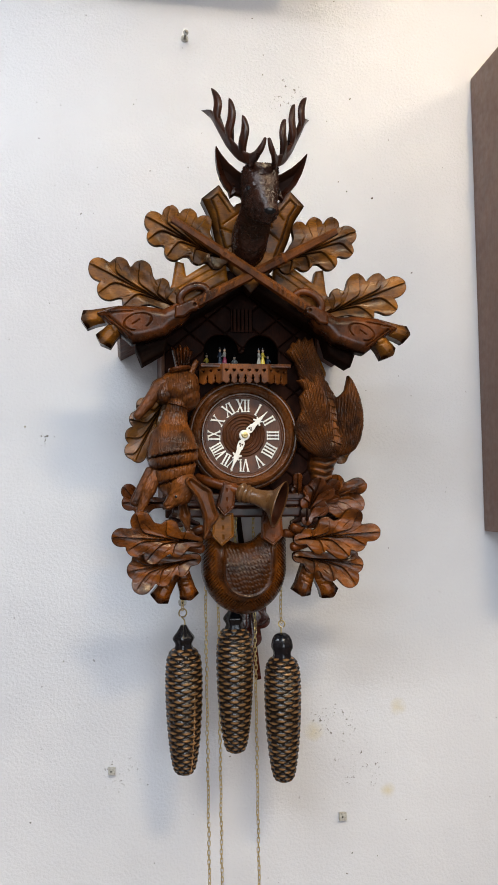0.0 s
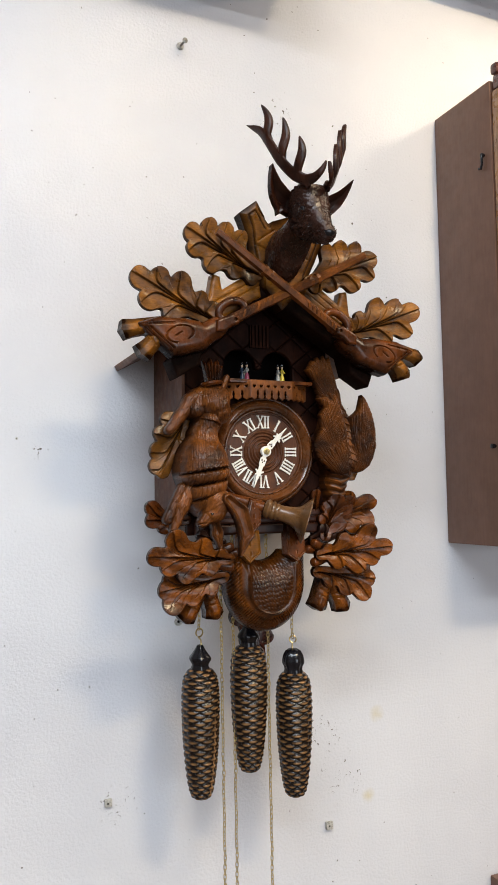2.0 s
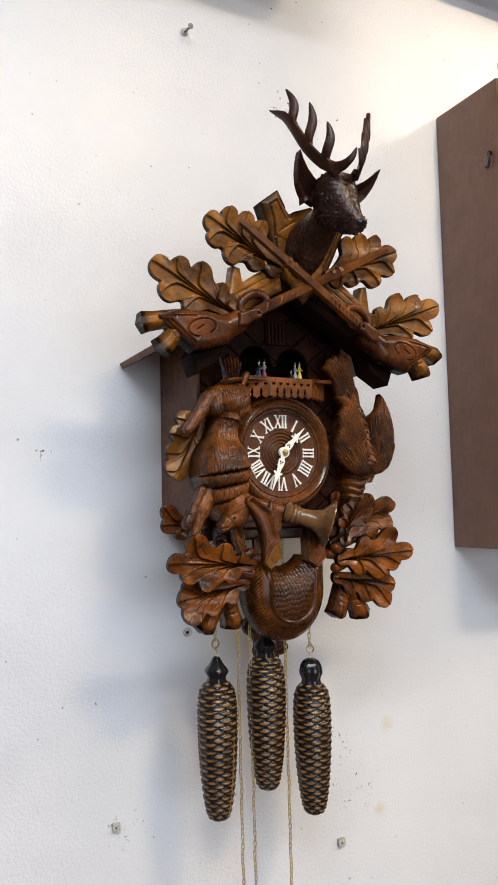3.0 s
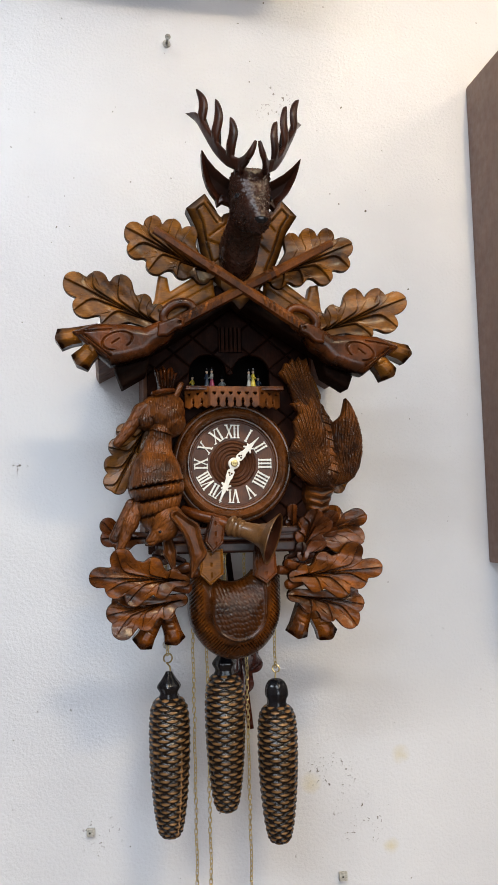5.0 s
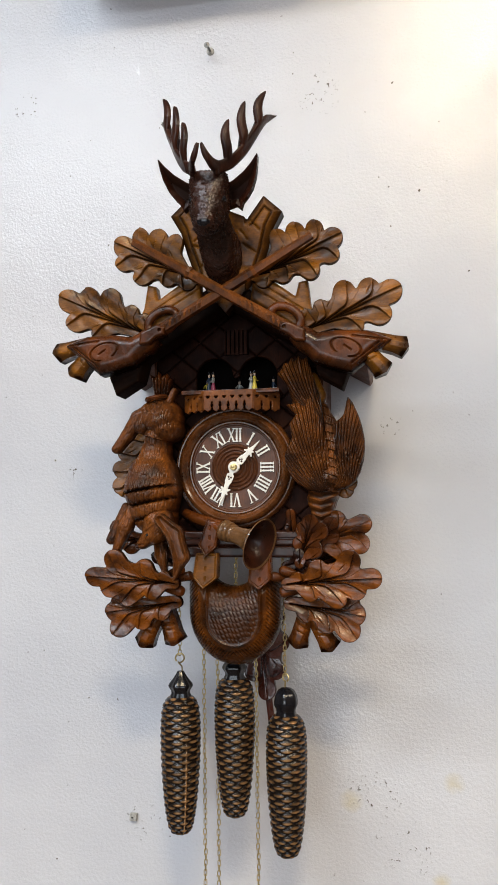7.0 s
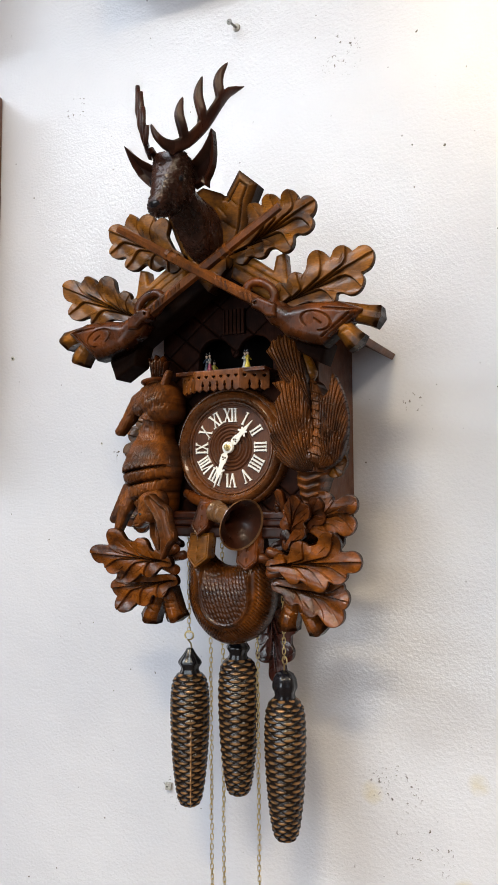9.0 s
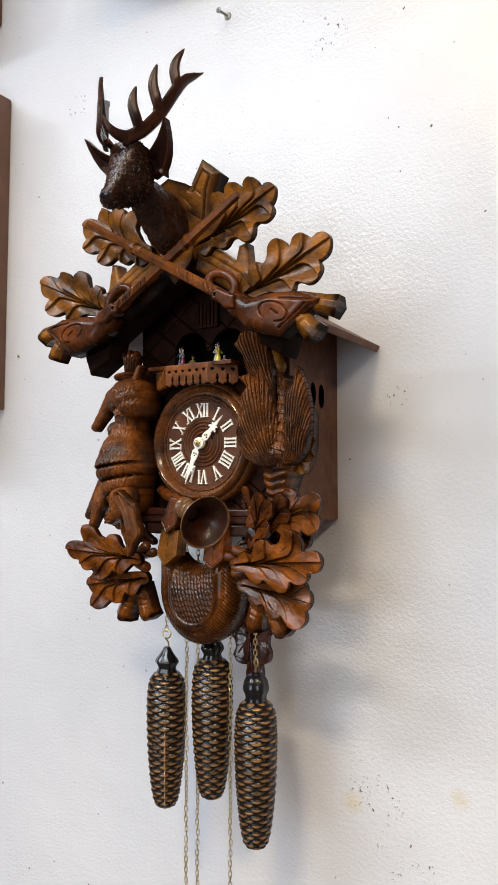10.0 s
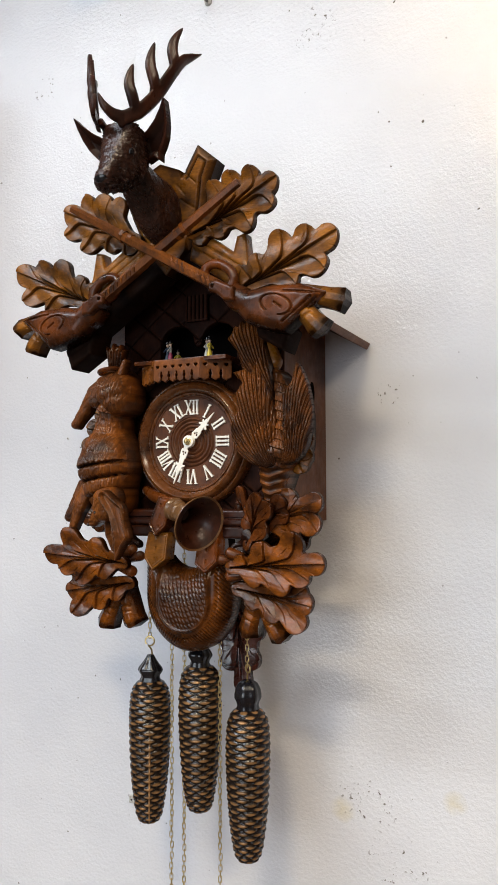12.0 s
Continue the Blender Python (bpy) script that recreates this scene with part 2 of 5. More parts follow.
def poly(X, Z, pts):
    d = np.full(X.shape, 1e9)
    inside = np.zeros(X.shape, bool)
    for (ax, az), (bx, bz) in zip(pts, pts[1:] + pts[:1]):
        ex, ez = bx - ax, bz - az
        s = np.clip(((X - ax) * ex + (Z - az) * ez) / (ex * ex + ez * ez + 1e-15), 0, 1)
        d = np.minimum(d, np.hypot(X - ax - s * ex, Z - az - s * ez))
        cross = ((az > Z) != (bz > Z)) & (X < ex * (Z - az) / (ez if abs(ez) > 1e-12 else 1e-12) + ax)
        inside ^= cross
    return np.where(inside, -d, d)


def smin(a, b, k):
    h = np.clip(0.5 + 0.5 * (b - a) / k, 0, 1)
    return b + (a - b) * h - k * h * (1 - h)


def groove(X, Z, a, b, w, deep):
    _, d, s = cap(X, Z, a, b, 0, 0)
    return deep * np.exp(-(d / w) ** 2)


def fur(X, Z, angle, pitch, deep, seed=0.0):
    """Overlapping tufts of short gouge cuts that run along the angle; 0 on a tuft's lip, deep in a cut."""
    c, s = math.cos(radians(angle)), math.sin(radians(angle))
    u, v = X * c + Z * s, -X * s + Z * c
    v = v + 0.0012 * np.sin(u * 60 + v * 50 + seed) + 0.0002 * np.sin(u * 420 + 2 * seed)
    out = np.ones(X.shape)
    for k, shift in ((1.0, 0.0), (1.55, 0.5)):
        q = v / (pitch * k) + shift
        col = np.floor(q)
        across = 1 - np.abs(2 * (q - col) - 1) ** 2.2
        long = pitch * k * 6.5
        along = u / long + 0.5 * (np.sin(col * 12.9 + seed + 4 * shift) + np.sin(col * 5.7 + 1.3))
        along = along - np.floor(along)
        out = np.minimum(out, 1 - across * (1 - along) ** 0.6 * np.clip(along / 0.06, 0, 1))
    return deep * out


def carve(name, sdf, height, bounds, step, back, mat, parent, at=None, label="", stain=None):
    """A carved relief: the region where sdf < 0, with a front at height(X, Z, depth inside) and a flat back.
    at(X, Z, H) gives the place; H is towards the viewer."""
    x0, x1, z0, z1 = bounds
    gx, gz = np.arange(x0, x1 + step, step), np.arange(z0, z1 + step, step)
    X, Z = np.meshgrid(gx, gz)
    S = sdf(X, Z)
    inn = S < 0
    rows, cols = np.nonzero(inn[:-1, :-1] | inn[1:, :-1] | inn[:-1, 1:] | inn[1:, 1:])
    key, px, pz, faces, rim = {}, [], [], [], []

    def node(k, x, z):
        if k not in key:
            key[k] = len(px)
            px.append(x)
            pz.append(z)
        return key[k]

    for j, i in zip(rows.tolist(), cols.tolist()):
        ring = ((j, i), (j, i + 1), (j + 1, i + 1), (j + 1, i))
        f, cut = [], []
        for (a, b), (c, d) in zip(ring, ring[1:] + ring[:1]):
            if inn[a, b]:
                f.append(node((a, b), gx[b], gz[a]))
            if inn[a, b] != inn[c, d]:
                s = S[a, b] / (S[a, b] - S[c, d])
                k = (a, b, c, d) if (a, b) < (c, d) else (c, d, a, b)
                n = node(k, gx[b] + s * (gx[d] - gx[b]), gz[a] + s * (gz[c] - gz[a]))
                f.append(n)
                cut.append((n, inn[a, b]))
        if len(f) > 2:
            faces.append(tuple(f))
        if len(cut) == 2:
            rim.append((cut[0][0], cut[1][0]) if cut[0][1] else (cut[1][0], cut[0][0]))
    PX, PZ = np.array(px), np.array(pz)
    H = height(PX, PZ, np.maximum(0, -sdf(PX, PZ)))
    n = len(px)
    front = np.stack(at(PX, PZ, H), 1)
    rear = np.stack(at(PX, PZ, np.full(n, -back)), 1)
    sides = [(a, a + n, b + n, b) for a, b in rim]
    step_to = dict(rim)
    loop, at_ = [], rim[0][0]
    while at_ in step_to and len(loop) <= len(rim):
        loop.append(at_)
        at_ = step_to.pop(at_)
    if len(loop) == len(rim):
        # one closed outline: a plain flat back
        allf = faces + [tuple(q + n for q in loop)] + sides
    else:
        allf = faces + [tuple(q + n for q in f)[::-1] for f in faces] + sides
    ob = mesh_ob(name, np.concatenate([front, rear]), allf, mat, parent, label)
    if stain:
        D = np.maximum(0, -sdf(PX, PZ))
        tone = np.clip(np.concatenate([stain(PX, PZ, D), np.ones(n)]), 0, 1)
        ob.data.attributes.new("stain", "FLOAT", "POINT").data.foreach_set("value", tone.astype(np.float32))
    bm = bmesh.new()
    bm.from_mesh(ob.data)
    loose = [q for q in bm.verts if not q.link_faces]
    bmesh.ops.delete(bm, geom=loose, context="VERTS")
    bmesh.ops.recalc_face_normals(bm, faces=bm.faces)
    bm.to_mesh(ob.data)
    bm.free()
    return ob


def flat(y0):
    return lambda X, Z, H: (X, y0 - H, Z)


def dome(D, r, h):
    s = np.clip(D / r, 0, 1)
    return h * np.sqrt(np.clip(1 - (1 - s) ** 2, 0, 1))


def leaf(name, base, tip, lobes, y0, parent, mat=None, r=0.012, curl=0.008, thick=0.007, flip=1, label="", twist=0.0, step=0.00055, web=0.76):
    """A carved oak leaf: lobes (start along the rib, tip x, tip z, radius), joined by a web of wood, with a
    sweeping vein cut into each. flip -1 mirrors it about x = 0."""
    base, tip = (base[0] * flip, base[1]), (tip[0] * flip, tip[1])
    lobes = [(s, lx * flip, lz, lr) for s, lx, lz, lr in lobes]
    dx, dz = tip[0] - base[0], tip[1] - base[1]
    L = math.hypot(dx, dz)
    stems = [(base, (tip[0] - dx / L * r, tip[1] - dz / L * r), r * 0.62, r)]
    veins = [[base, (tip[0] - dx / L * r * 0.4, tip[1] - dz / L * r * 0.4)]]
    upper, lower = [], []
    for s, lx, lz, lr in lobes:
        a = (base[0] + s * dx, base[1] + s * dz)
        l = math.hypot(lx - a[0], lz - a[1])
        k = max(0.1, 1 - lr / l)
        stems.append((a, (a[0] + k * (lx - a[0]), a[1] + k * (lz - a[1])), lr * 0.75, lr))
        a0 = (base[0] + s * 0.55 * dx, base[1] + s * 0.55 * dz)
        mid = (a[0] + 0.30 * (lx - a[0]) + 0.08 * dx, a[1] + 0.30 * (lz - a[1]) + 0.08 * dz)
        end = (a[0] + 0.88 * (lx - a[0]), a[1] + 0.88 * (lz - a[1]))
        q = smooth_line([a0, (0.5 * (a0[0] + mid[0]) + 0.06 * dx, 0.5 * (a0[1] + mid[1]) + 0.06 * dz), mid, end], 9)
        veins.append([tuple(c) for c in q])
        u = ((lx - base[0]) * dx + (lz - base[1]) * dz) / L
        v = (-(lx - base[0]) * dz + (lz - base[1]) * dx) / L
        (upper if v > 0 else lower).append((u, (a[0] + web * (lx - a[0]), a[1] + web * (lz - a[1]))))
    hull = [base] + [q for _, q in sorted(upper)] + [(base[0] + 0.86 * dx, base[1] + 0.86 * dz)] + [q for _, q in sorted(lower, reverse=True)]

    def sdf(X, Z):
        d = cap(X, Z, *stems[0])[0]
        for q in stems[1:]:
            d = smin(d, cap(X, Z, *q)[0], 0.0015)
        return smin(d, poly(X, Z, hull), 0.003)

    def shape(X, Z):
        puff = np.zeros(X.shape)
        for q in stems[1:]:
            _, d, s = cap(X, Z, *q)
            puff = np.maximum(puff, np.clip(1 - (d / (q[3] * 1.25)) ** 2, 0, 1) * s)
        cut, lean, best = np.zeros(X.shape), np.zeros(X.shape), np.full(X.shape, 9.0)
        for k, line in enumerate(veins):
            n = len(line) - 1
            for i, (a, b) in enumerate(zip(line, line[1:])):
                _, d, s = cap(X, Z, a, b, 0, 0)
                run = (i + s) / n
                cut = np.maximum(cut, np.exp(-(d / (0.00085 - 0.00035 * run)) ** 2) * (1 - 0.6 * run ** 4) * (1.0 if k == 0 else 0.9))
                side = np.sign((X - a[0]) * (b[1] - a[1]) - (Z - a[1]) * (b[0] - a[0])) * flip
                lean = np.where(d < best, side * np.exp(-d / 0.008) * np.clip(d / 0.0008, 0, 1), lean)
                best = np.minimum(best, d)
        # short gouge cuts between the veins
        u = ((X - base[0]) * dx + (Z - base[1]) * dz) / L
        v = (-(X - base[0]) * dz + (Z - base[1]) * dx) / L
        w = np.abs(np.sin((u - 1.25 * np.abs(v)) * 118 + 0.6))
        cut2 = np.clip(1 - w / 0.13, 0, 1) * np.clip(1 - np.abs(np.abs(v) - 0.015) / 0.006, 0, 1) * np.clip(best / 0.003 - 0.6, 0, 1)
        return puff, lean, cut, cut2

    def height(X, Z, D):
        puff, lean, cut, cut2 = shape(X, Z)
        return 0.0010 * puff + 0.0021 * lean - 0.0024 * cut - 0.0016 * cut2 + dome(D, 0.0011, 0.0009)

    def stain(X, Z, D):
        puff, lean, cut, cut2 = shape(X, Z)
        u = ((X - base[0]) * dx + (Z - base[1]) * dz) / L / L
        return 0.95 * cut + 0.75 * cut2 + 0.6 * np.exp(-(D / 0.0008) ** 1.5) + 0.28 * np.clip(-lean, 0, 1) + 0.35 * np.clip(1 - u / 0.4, 0, 1)

    def place(X, Z, H):
        u = ((X - base[0]) * dx + (Z - base[1]) * dz) / L / L
        v = (-(X - base[0]) * dz + (Z - base[1]) * dx) / L
        return X, y0 - H - curl * (u - 0.5) * np.abs(u) + twist * v - 3.0 * v * v + 0.0016 * np.sin(v * 190 + u * 6), Z

    xs = [q[0] for st in stems for q in st[:2]]
    zs = [q[1] for st in stems for q in st[:2]]
    b = r + 0.006
    return carve(name, sdf, height, (min(xs) - b, max(xs) + b, min(zs) - b, max(zs) + b), step, thick, mat or LEAF, parent, place, label, stain)


def stub(name, a, b, w, y0, parent, mat=None, thick=0.014):
    """A sawn branch end from a to b (x, z): a flat-topped six-sided stick, flaring a little, cut with two slanting planes and a notch."""
    dx, dz = b[0] - a[0], b[1] - a[1]
    L = math.hypot(dx, dz)
    dx, dz = dx / L, dz / L
    nx, nz = -dz, dx
    P = [(a[0] + u * dx + v * nx, a[1] + u * dz + v * nz) for u, v in ((0, -0.36 * w), (0.7 * L, -0.42 * w), (L * 0.93, -0.52 * w), (L * 1.03, 0.0), (L * 0.93, 0.52 * w), (0.7 * L, 0.42 * w), (0, 0.36 * w))]

    def uv(X, Z):
        return (X - a[0]) * dx + (Z - a[1]) * dz, (X - a[0]) * nx + (Z - a[1]) * nz

    def height(X, Z, D):
        u, v = uv(X, Z)
        ridge = 0.42 * w - 0.95 * np.clip(np.abs(v) - 0.14 * w, 0, 1)
        notch = np.exp(-((u - 0.42 * L - 0.2 * v) / 0.0016) ** 2) * (np.abs(v) < 0.3 * w) + 0.7 * np.exp(-((u - 0.58 * L - 0.2 * v) / 0.0012) ** 2) * (np.abs(v) < 0.22 * w)
        end = np.clip((u - 0.80 * L) / (0.2 * L), 0, 1) * 0.10 * w
        return np.maximum(ridge - 0.0022 * notch - end, 0.0005)

    def tone(X, Z, D):
        u, v = uv(X, Z)
        return 0.55 * np.clip((np.abs(v) - 0.2 * w) / (0.15 * w), 0, 1) + 0.8 * np.clip((u - 0.82 * L) / (0.1 * L), 0, 1)

    m = w * 0.6
    return carve(name, lambda X, Z: poly(X, Z, P), height, (min(a[0], b[0]) - m, max(a[0], b[0]) + m, min(a[1], b[1]) - m, max(a[1], b[1]) + m), 0.0010, thick, mat or LEAF, parent, flat(y0), "", tone)


# ---- the room ----
RX0, RX1, RY0 = -3.2, 3.6, -4.5
box("floor", (RX0 - 0.15, RY0 - 0.15, -0.12), (RX1 + 0.15, 0.15, 0), FLOOR)
tagged(bpy.data.objects["floor"], "unseen shop floor, dark brown to cut bounced light", "floor", kind="structure")
box("ceiling", (RX0 - 0.15, RY0 - 0.15, CEILING), (RX1 + 0.15, 0.15, CEILING + 0.12), ROOM)
tagged(bpy.data.objects["ceiling"], "plain white painted shop ceiling", "ceiling", kind="structure")
wall_back = box("wall_north", (RX0, 0, 0.0), (RX1, 0.15, CEILING), WALL, bevel=0)
tagged(wall_back, "cream gloss-painted plaster wall, chipped and stained", "wall", kind="structure")
for nm, lo, hi in (("wall_west", (RX0 - 0.15, RY0, 0), (RX0, 0.15, CEILING)), ("wall_east", (RX1, RY0, 0), (RX1 + 0.15, 0.15, CEILING))):
    tagged(box(nm, lo, hi, LOW_BOUNCE, bevel=0), "unseen side wall, dark brown to cut bounced light", "wall", kind="structure")
bm = bmesh.new()
WX0, WX1, WZ0, WZ1 = -1.8, 1.8, 0.75, 2.35
for lo, hi in (((RX0, 0), (WX0, CEILING)), ((WX1, 0), (RX1, CEILING)), ((WX0, 0), (WX1, WZ0)), ((WX0, WZ1), (WX1, CEILING))):
    add_box(bm, (lo[0], RY0 - 0.15, lo[1]), (hi[0], RY0, hi[1]))
tagged(part("wall_south", bm, LOW_BOUNCE, None), "unseen window wall, dark brown to cut bounced light", "wall", kind="structure")

# ---- the cuckoo clock ----
clock = thing("cuckoo_clock", (0, -0.07, 1.465), "large dark-stained carved wooden hunter cuckoo clock hung on the wall", "cuckoo clock")

def leaned(ob, degrees, pivot=(0.0, 1.70)):
    """The upper carvings hang a little out of true: turn one clockwise about a pivot (x, z)."""
    c = Matrix.Translation((pivot[0], 0, pivot[1]))
    ob.matrix_basis = c @ Matrix.Rotation(radians(degrees), 4, "Y") @ c.inverted()
    return ob


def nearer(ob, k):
    """Bring a carving forward off the board to fit the camera's view: shrink it towards the camera's place at 6 s,
    keeping its outline from there.
    """
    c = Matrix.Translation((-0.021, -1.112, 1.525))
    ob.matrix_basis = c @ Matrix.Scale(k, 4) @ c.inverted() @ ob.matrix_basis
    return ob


# case
side = box("side_panel", (-0.1125, -0.135, 1.481), (-0.1005, -0.001, 1.742), CASE, clock, "plain brown wooden case side", 0.0012)
side_r = box("side_panel", (0.1005, -0.135, 1.481), (0.1125, -0.001, 1.742), CASE, clock, "plain brown case side with two keyhole slots", 0.0012)
box("back_panel", (-0.1, -0.008, 1.482), (0.1, -0.001, 1.78), HOLLOW_SHADE, clock, bevel=0)
bm = bmesh.new()
for lo, hi in (((-0.1, -0.130, 1.481), (0.1, -0.122, 1.489)), ((-0.1, -0.02, 1.481), (0.1, -0.009, 1.489)), ((-0.1, -0.122, 1.481), (-0.09, -0.02, 1.489)), ((0.09, -0.122, 1.481), (0.1, -0.02, 1.489))):
    add_box(bm, lo, hi)
part("bottom_frame", bm, CASE, clock)
# flat black ovals stand in for the shade in the slots
for hy in (-0.074, -0.050):
    lathe("sound_hole", [(0.0001, 0), (0.0075, 0), (0.0088, 0.0006), (0.0095, 0.0006), (0.0098, 0)], HOLLOW_SHADE, side_r, Matrix.Translation((0.1126, hy, 1.640)) @ Matrix.Rotation(radians(90), 4, "Y") @ Matrix.Diagonal((1.6, 0.8, 1, 1)), 24, "dark oval sound hole")


def windows(X, Z):
    arch = np.minimum(np.maximum(np.hypot((X + 0.029) / 1.0, np.maximum(0, Z - 1.697)) - 0.0245, 1.672 - Z), np.maximum(np.hypot((X - 0.029) / 1.0, np.maximum(0, Z - 1.697)) - 0.0245, 1.672 - Z))
    mid = np.maximum(np.maximum(np.abs(X) - 0.03, 1.672 - Z), Z - 1.694 - 0.55 * np.abs(X))
    return np.minimum(arch, mid)


FRONT = [(-0.108, 1.464), (0.108, 1.464), (0.108, 1.735), (0.0, 1.795), (-0.108, 1.735)]


def lattice(X, Z):
    g = np.zeros(X.shape)
    for k in range(-6, 7):
        o = k * 0.050 + 0.002
        for sgn in (1, -1):
            d = np.abs(sgn * (X - o) * 0.64 - (Z - 1.66) * 0.77)
            g = np.maximum(g, np.exp(-(d / 0.0009) ** 2))
    return g


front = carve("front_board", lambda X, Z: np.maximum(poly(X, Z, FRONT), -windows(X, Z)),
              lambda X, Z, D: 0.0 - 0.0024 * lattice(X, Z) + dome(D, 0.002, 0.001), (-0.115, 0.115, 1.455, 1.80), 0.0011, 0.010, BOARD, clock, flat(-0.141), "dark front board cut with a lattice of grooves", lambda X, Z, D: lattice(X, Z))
BARS = lambda X: np.abs(np.sin((X + 0.0009) * 560)) < 0.35
chim = carve("chimney_block", lambda X, Z: poly(X, Z, [(-0.0145, 1.7245), (0.0165, 1.7245), (0.0165, 1.757), (-0.0145, 1.757)]),
             lambda X, Z, D: 0.004 - 0.002 * BARS(X) * (Z > 1.727), (-0.016, 0.018, 1.72, 1.76), 0.0007, 0.001, BOARD, clock, flat(-0.1425), "small block with upright gouged bars", lambda X, Z, D: 1.0 * BARS(X))
stage = box("stage_floor", (-0.1, -0.1305, 1.662), (0.1, -0.03, 1.672), HOLLOW_SHADE, clock)
box("stage_back", (-0.1, -0.075, 1.6725), (0.1, -0.070, 1.76), HOLLOW_SHADE, clock, bevel=0)

# roof: two boards and the front fascia
for sx in (-1, 1):
    bm = bmesh.new()
    ang = math.atan2(0.098, 0.174)
    L = math.hypot(0.174, 0.098)
    m = Matrix.Translation((0, 0, 1.808)) @ Matrix.Rotation(sx * ang, 4, "Y")
    add_box(bm, (0 if sx > 0 else -L, -0.175, -0.009), (L if sx > 0 else 0, -0.001, 0.0), 0.0012, m)
    leaned(part("roof_board", bm, CASE, clock, "plain brown sloping roof board"), 0.9)
    pts = [(0, 1.776), (sx * 0.105, 1.710), (sx * 0.112, 1.684), (sx * 0.141, 1.6665), (sx * 0.150, 1.690), (sx * 0.118, 1.735), (0, 1.812)]
    carve("fascia", lambda X, Z, P=pts: poly(X, Z, P), lambda X, Z, D: 0.012 + dome(D, 0.006, 0.004) - 0.001 * fur(X, Z, 30 * -sx, 0.006, 1), (min(0, sx * 0.155), max(0, sx * 0.155), 1.66, 1.815), 0.0016, 0.020, BLACK_AND_SHADE, clock, flat(-0.192), "dark carved gable board")

# shield behind the stag
SH = [(0.004 + dx, z) for dx, z in ((0, 1.884), (-0.026, 1.874), (-0.0470, 1.899), (-0.069, 1.881), (-0.057, 1.861), (-0.050, 1.835), (-0.040, 1.808), (0, 1.762), (0.040, 1.808), (0.050, 1.835), (0.057, 1.861), (0.069, 1.881), (0.0470, 1.899), (0.026, 1.874))]


def shield_h(X, Z, D):
    g = np.zeros(X.shape)
    for a, b in (((-0.04, 1.888), (-0.022, 1.876)), ((-0.035, 1.85), (-0.015, 1.865)), ((-0.038, 1.845), (-0.018, 1.84)), ((-0.03, 1.82), (-0.01, 1.83)), ((0.025, 1.88), (0.045, 1.86)), ((0.025, 1.845), (0.04, 1.835)), ((0.022, 1.86), (0.03, 1.85))):
        g = np.maximum(g, groove(X, Z, a, b, 0.0009, 1))
    edge = np.exp(-((D - 0.0095) / 0.0012) ** 2) * (np.abs(X - 0.004) > 0.03)
    return 0.006 + 0.06 * np.clip(Z - 1.84, 0, 0.07) - 0.002 * g - 0.003 * edge - np.clip(0.009 - D, 0, 0.009) * 0.75 * (np.abs(X - 0.004) > 0.024)


shield = carve("shield", lambda X, Z: poly(X, Z, SH), shield_h, (-0.07, 0.08, 1.755, 1.912), 0.0012, 0.016, LEAF, clock, lambda X, Z, H: (X, -0.211 - 0.26 * np.clip(Z - 1.82, 0, 0.1) - H, Z), "golden brown carved shield with a notched top", lambda X, Z, D: 0.9 * np.exp(-(D / 0.006) ** 2) + 0.8 * np.exp(-((D - 0.0095) / 0.0014) ** 2) * (np.abs(X - 0.004) > 0.03))
leaned(shield, 1.6, (0.004, 1.83))

# leaves beside the shield and over the guns
UP = [(0.30, -0.058, 1.862, 0.0105), (0.42, -0.0815, 1.8695, 0.012), (0.62, -0.106, 1.8715, 0.011), (0.62, -0.1345, 1.8265, 0.0115), (0.40, -0.111, 1.8055, 0.0115), (0.22, -0.077, 1.8005, 0.012), (0.05, -0.05, 1.792, 0.011)]
MID = [(0.35, -0.1455, 1.7975, 0.0135), (0.58, -0.1765, 1.799, 0.0135), (0.15, -0.118, 1.776, 0.010), (0.55, -0.1975, 1.7545, 0.014), (0.30, -0.166, 1.7405, 0.010), (0.05, -0.10, 1.765, 0.009)]
for fl in (1, -1):
    o = leaf("oak_leaf", (-0.035, 1.806), (-0.1365, 1.8555), UP, -0.2225, clock, r=0.0135, flip=fl, curl=0.012, label="golden brown carved oak leaf")
    q = leaf("oak_leaf", (-0.092, 1.737), (-0.2075, 1.7905), MID, -0.2235, clock, r=0.0145, flip=fl, curl=0.016, label="golden brown carved oak leaf")

    # branch panel with a sawn twig
    BR = [(fl * x, z) for x, z in ((-0.030, 1.803), (-0.046, 1.808), (-0.083, 1.783), (-0.086, 1.800), (-0.097, 1.803), (-0.102, 1.772), (-0.112, 1.752), (-0.094, 1.738), (-0.028, 1.778))]
    br = carve("branch", lambda X, Z, P=BR: poly(X, Z, P),
          lambda X, Z, D: dome(D, 0.006, 0.005) - 0.002 * np.exp(-(((Z - 1.785) - (np.abs(X) - 0.055) * -0.6 - 0.004) / 0.0009) ** 2) - 0.002 * np.exp(-(((Z - 1.785) - (np.abs(X) - 0.055) * -0.6 + 0.006) / 0.0009) ** 2),
          (min(-fl * 0.12, 0), max(-fl * 0.12, 0), 1.73, 1.812), 0.0012, 0.012, LEAF, clock, flat(-0.214), "golden brown carved branch panel")
    for ob in (o, q, br):
        if fl < 0:
            leaned(ob, 3.2)


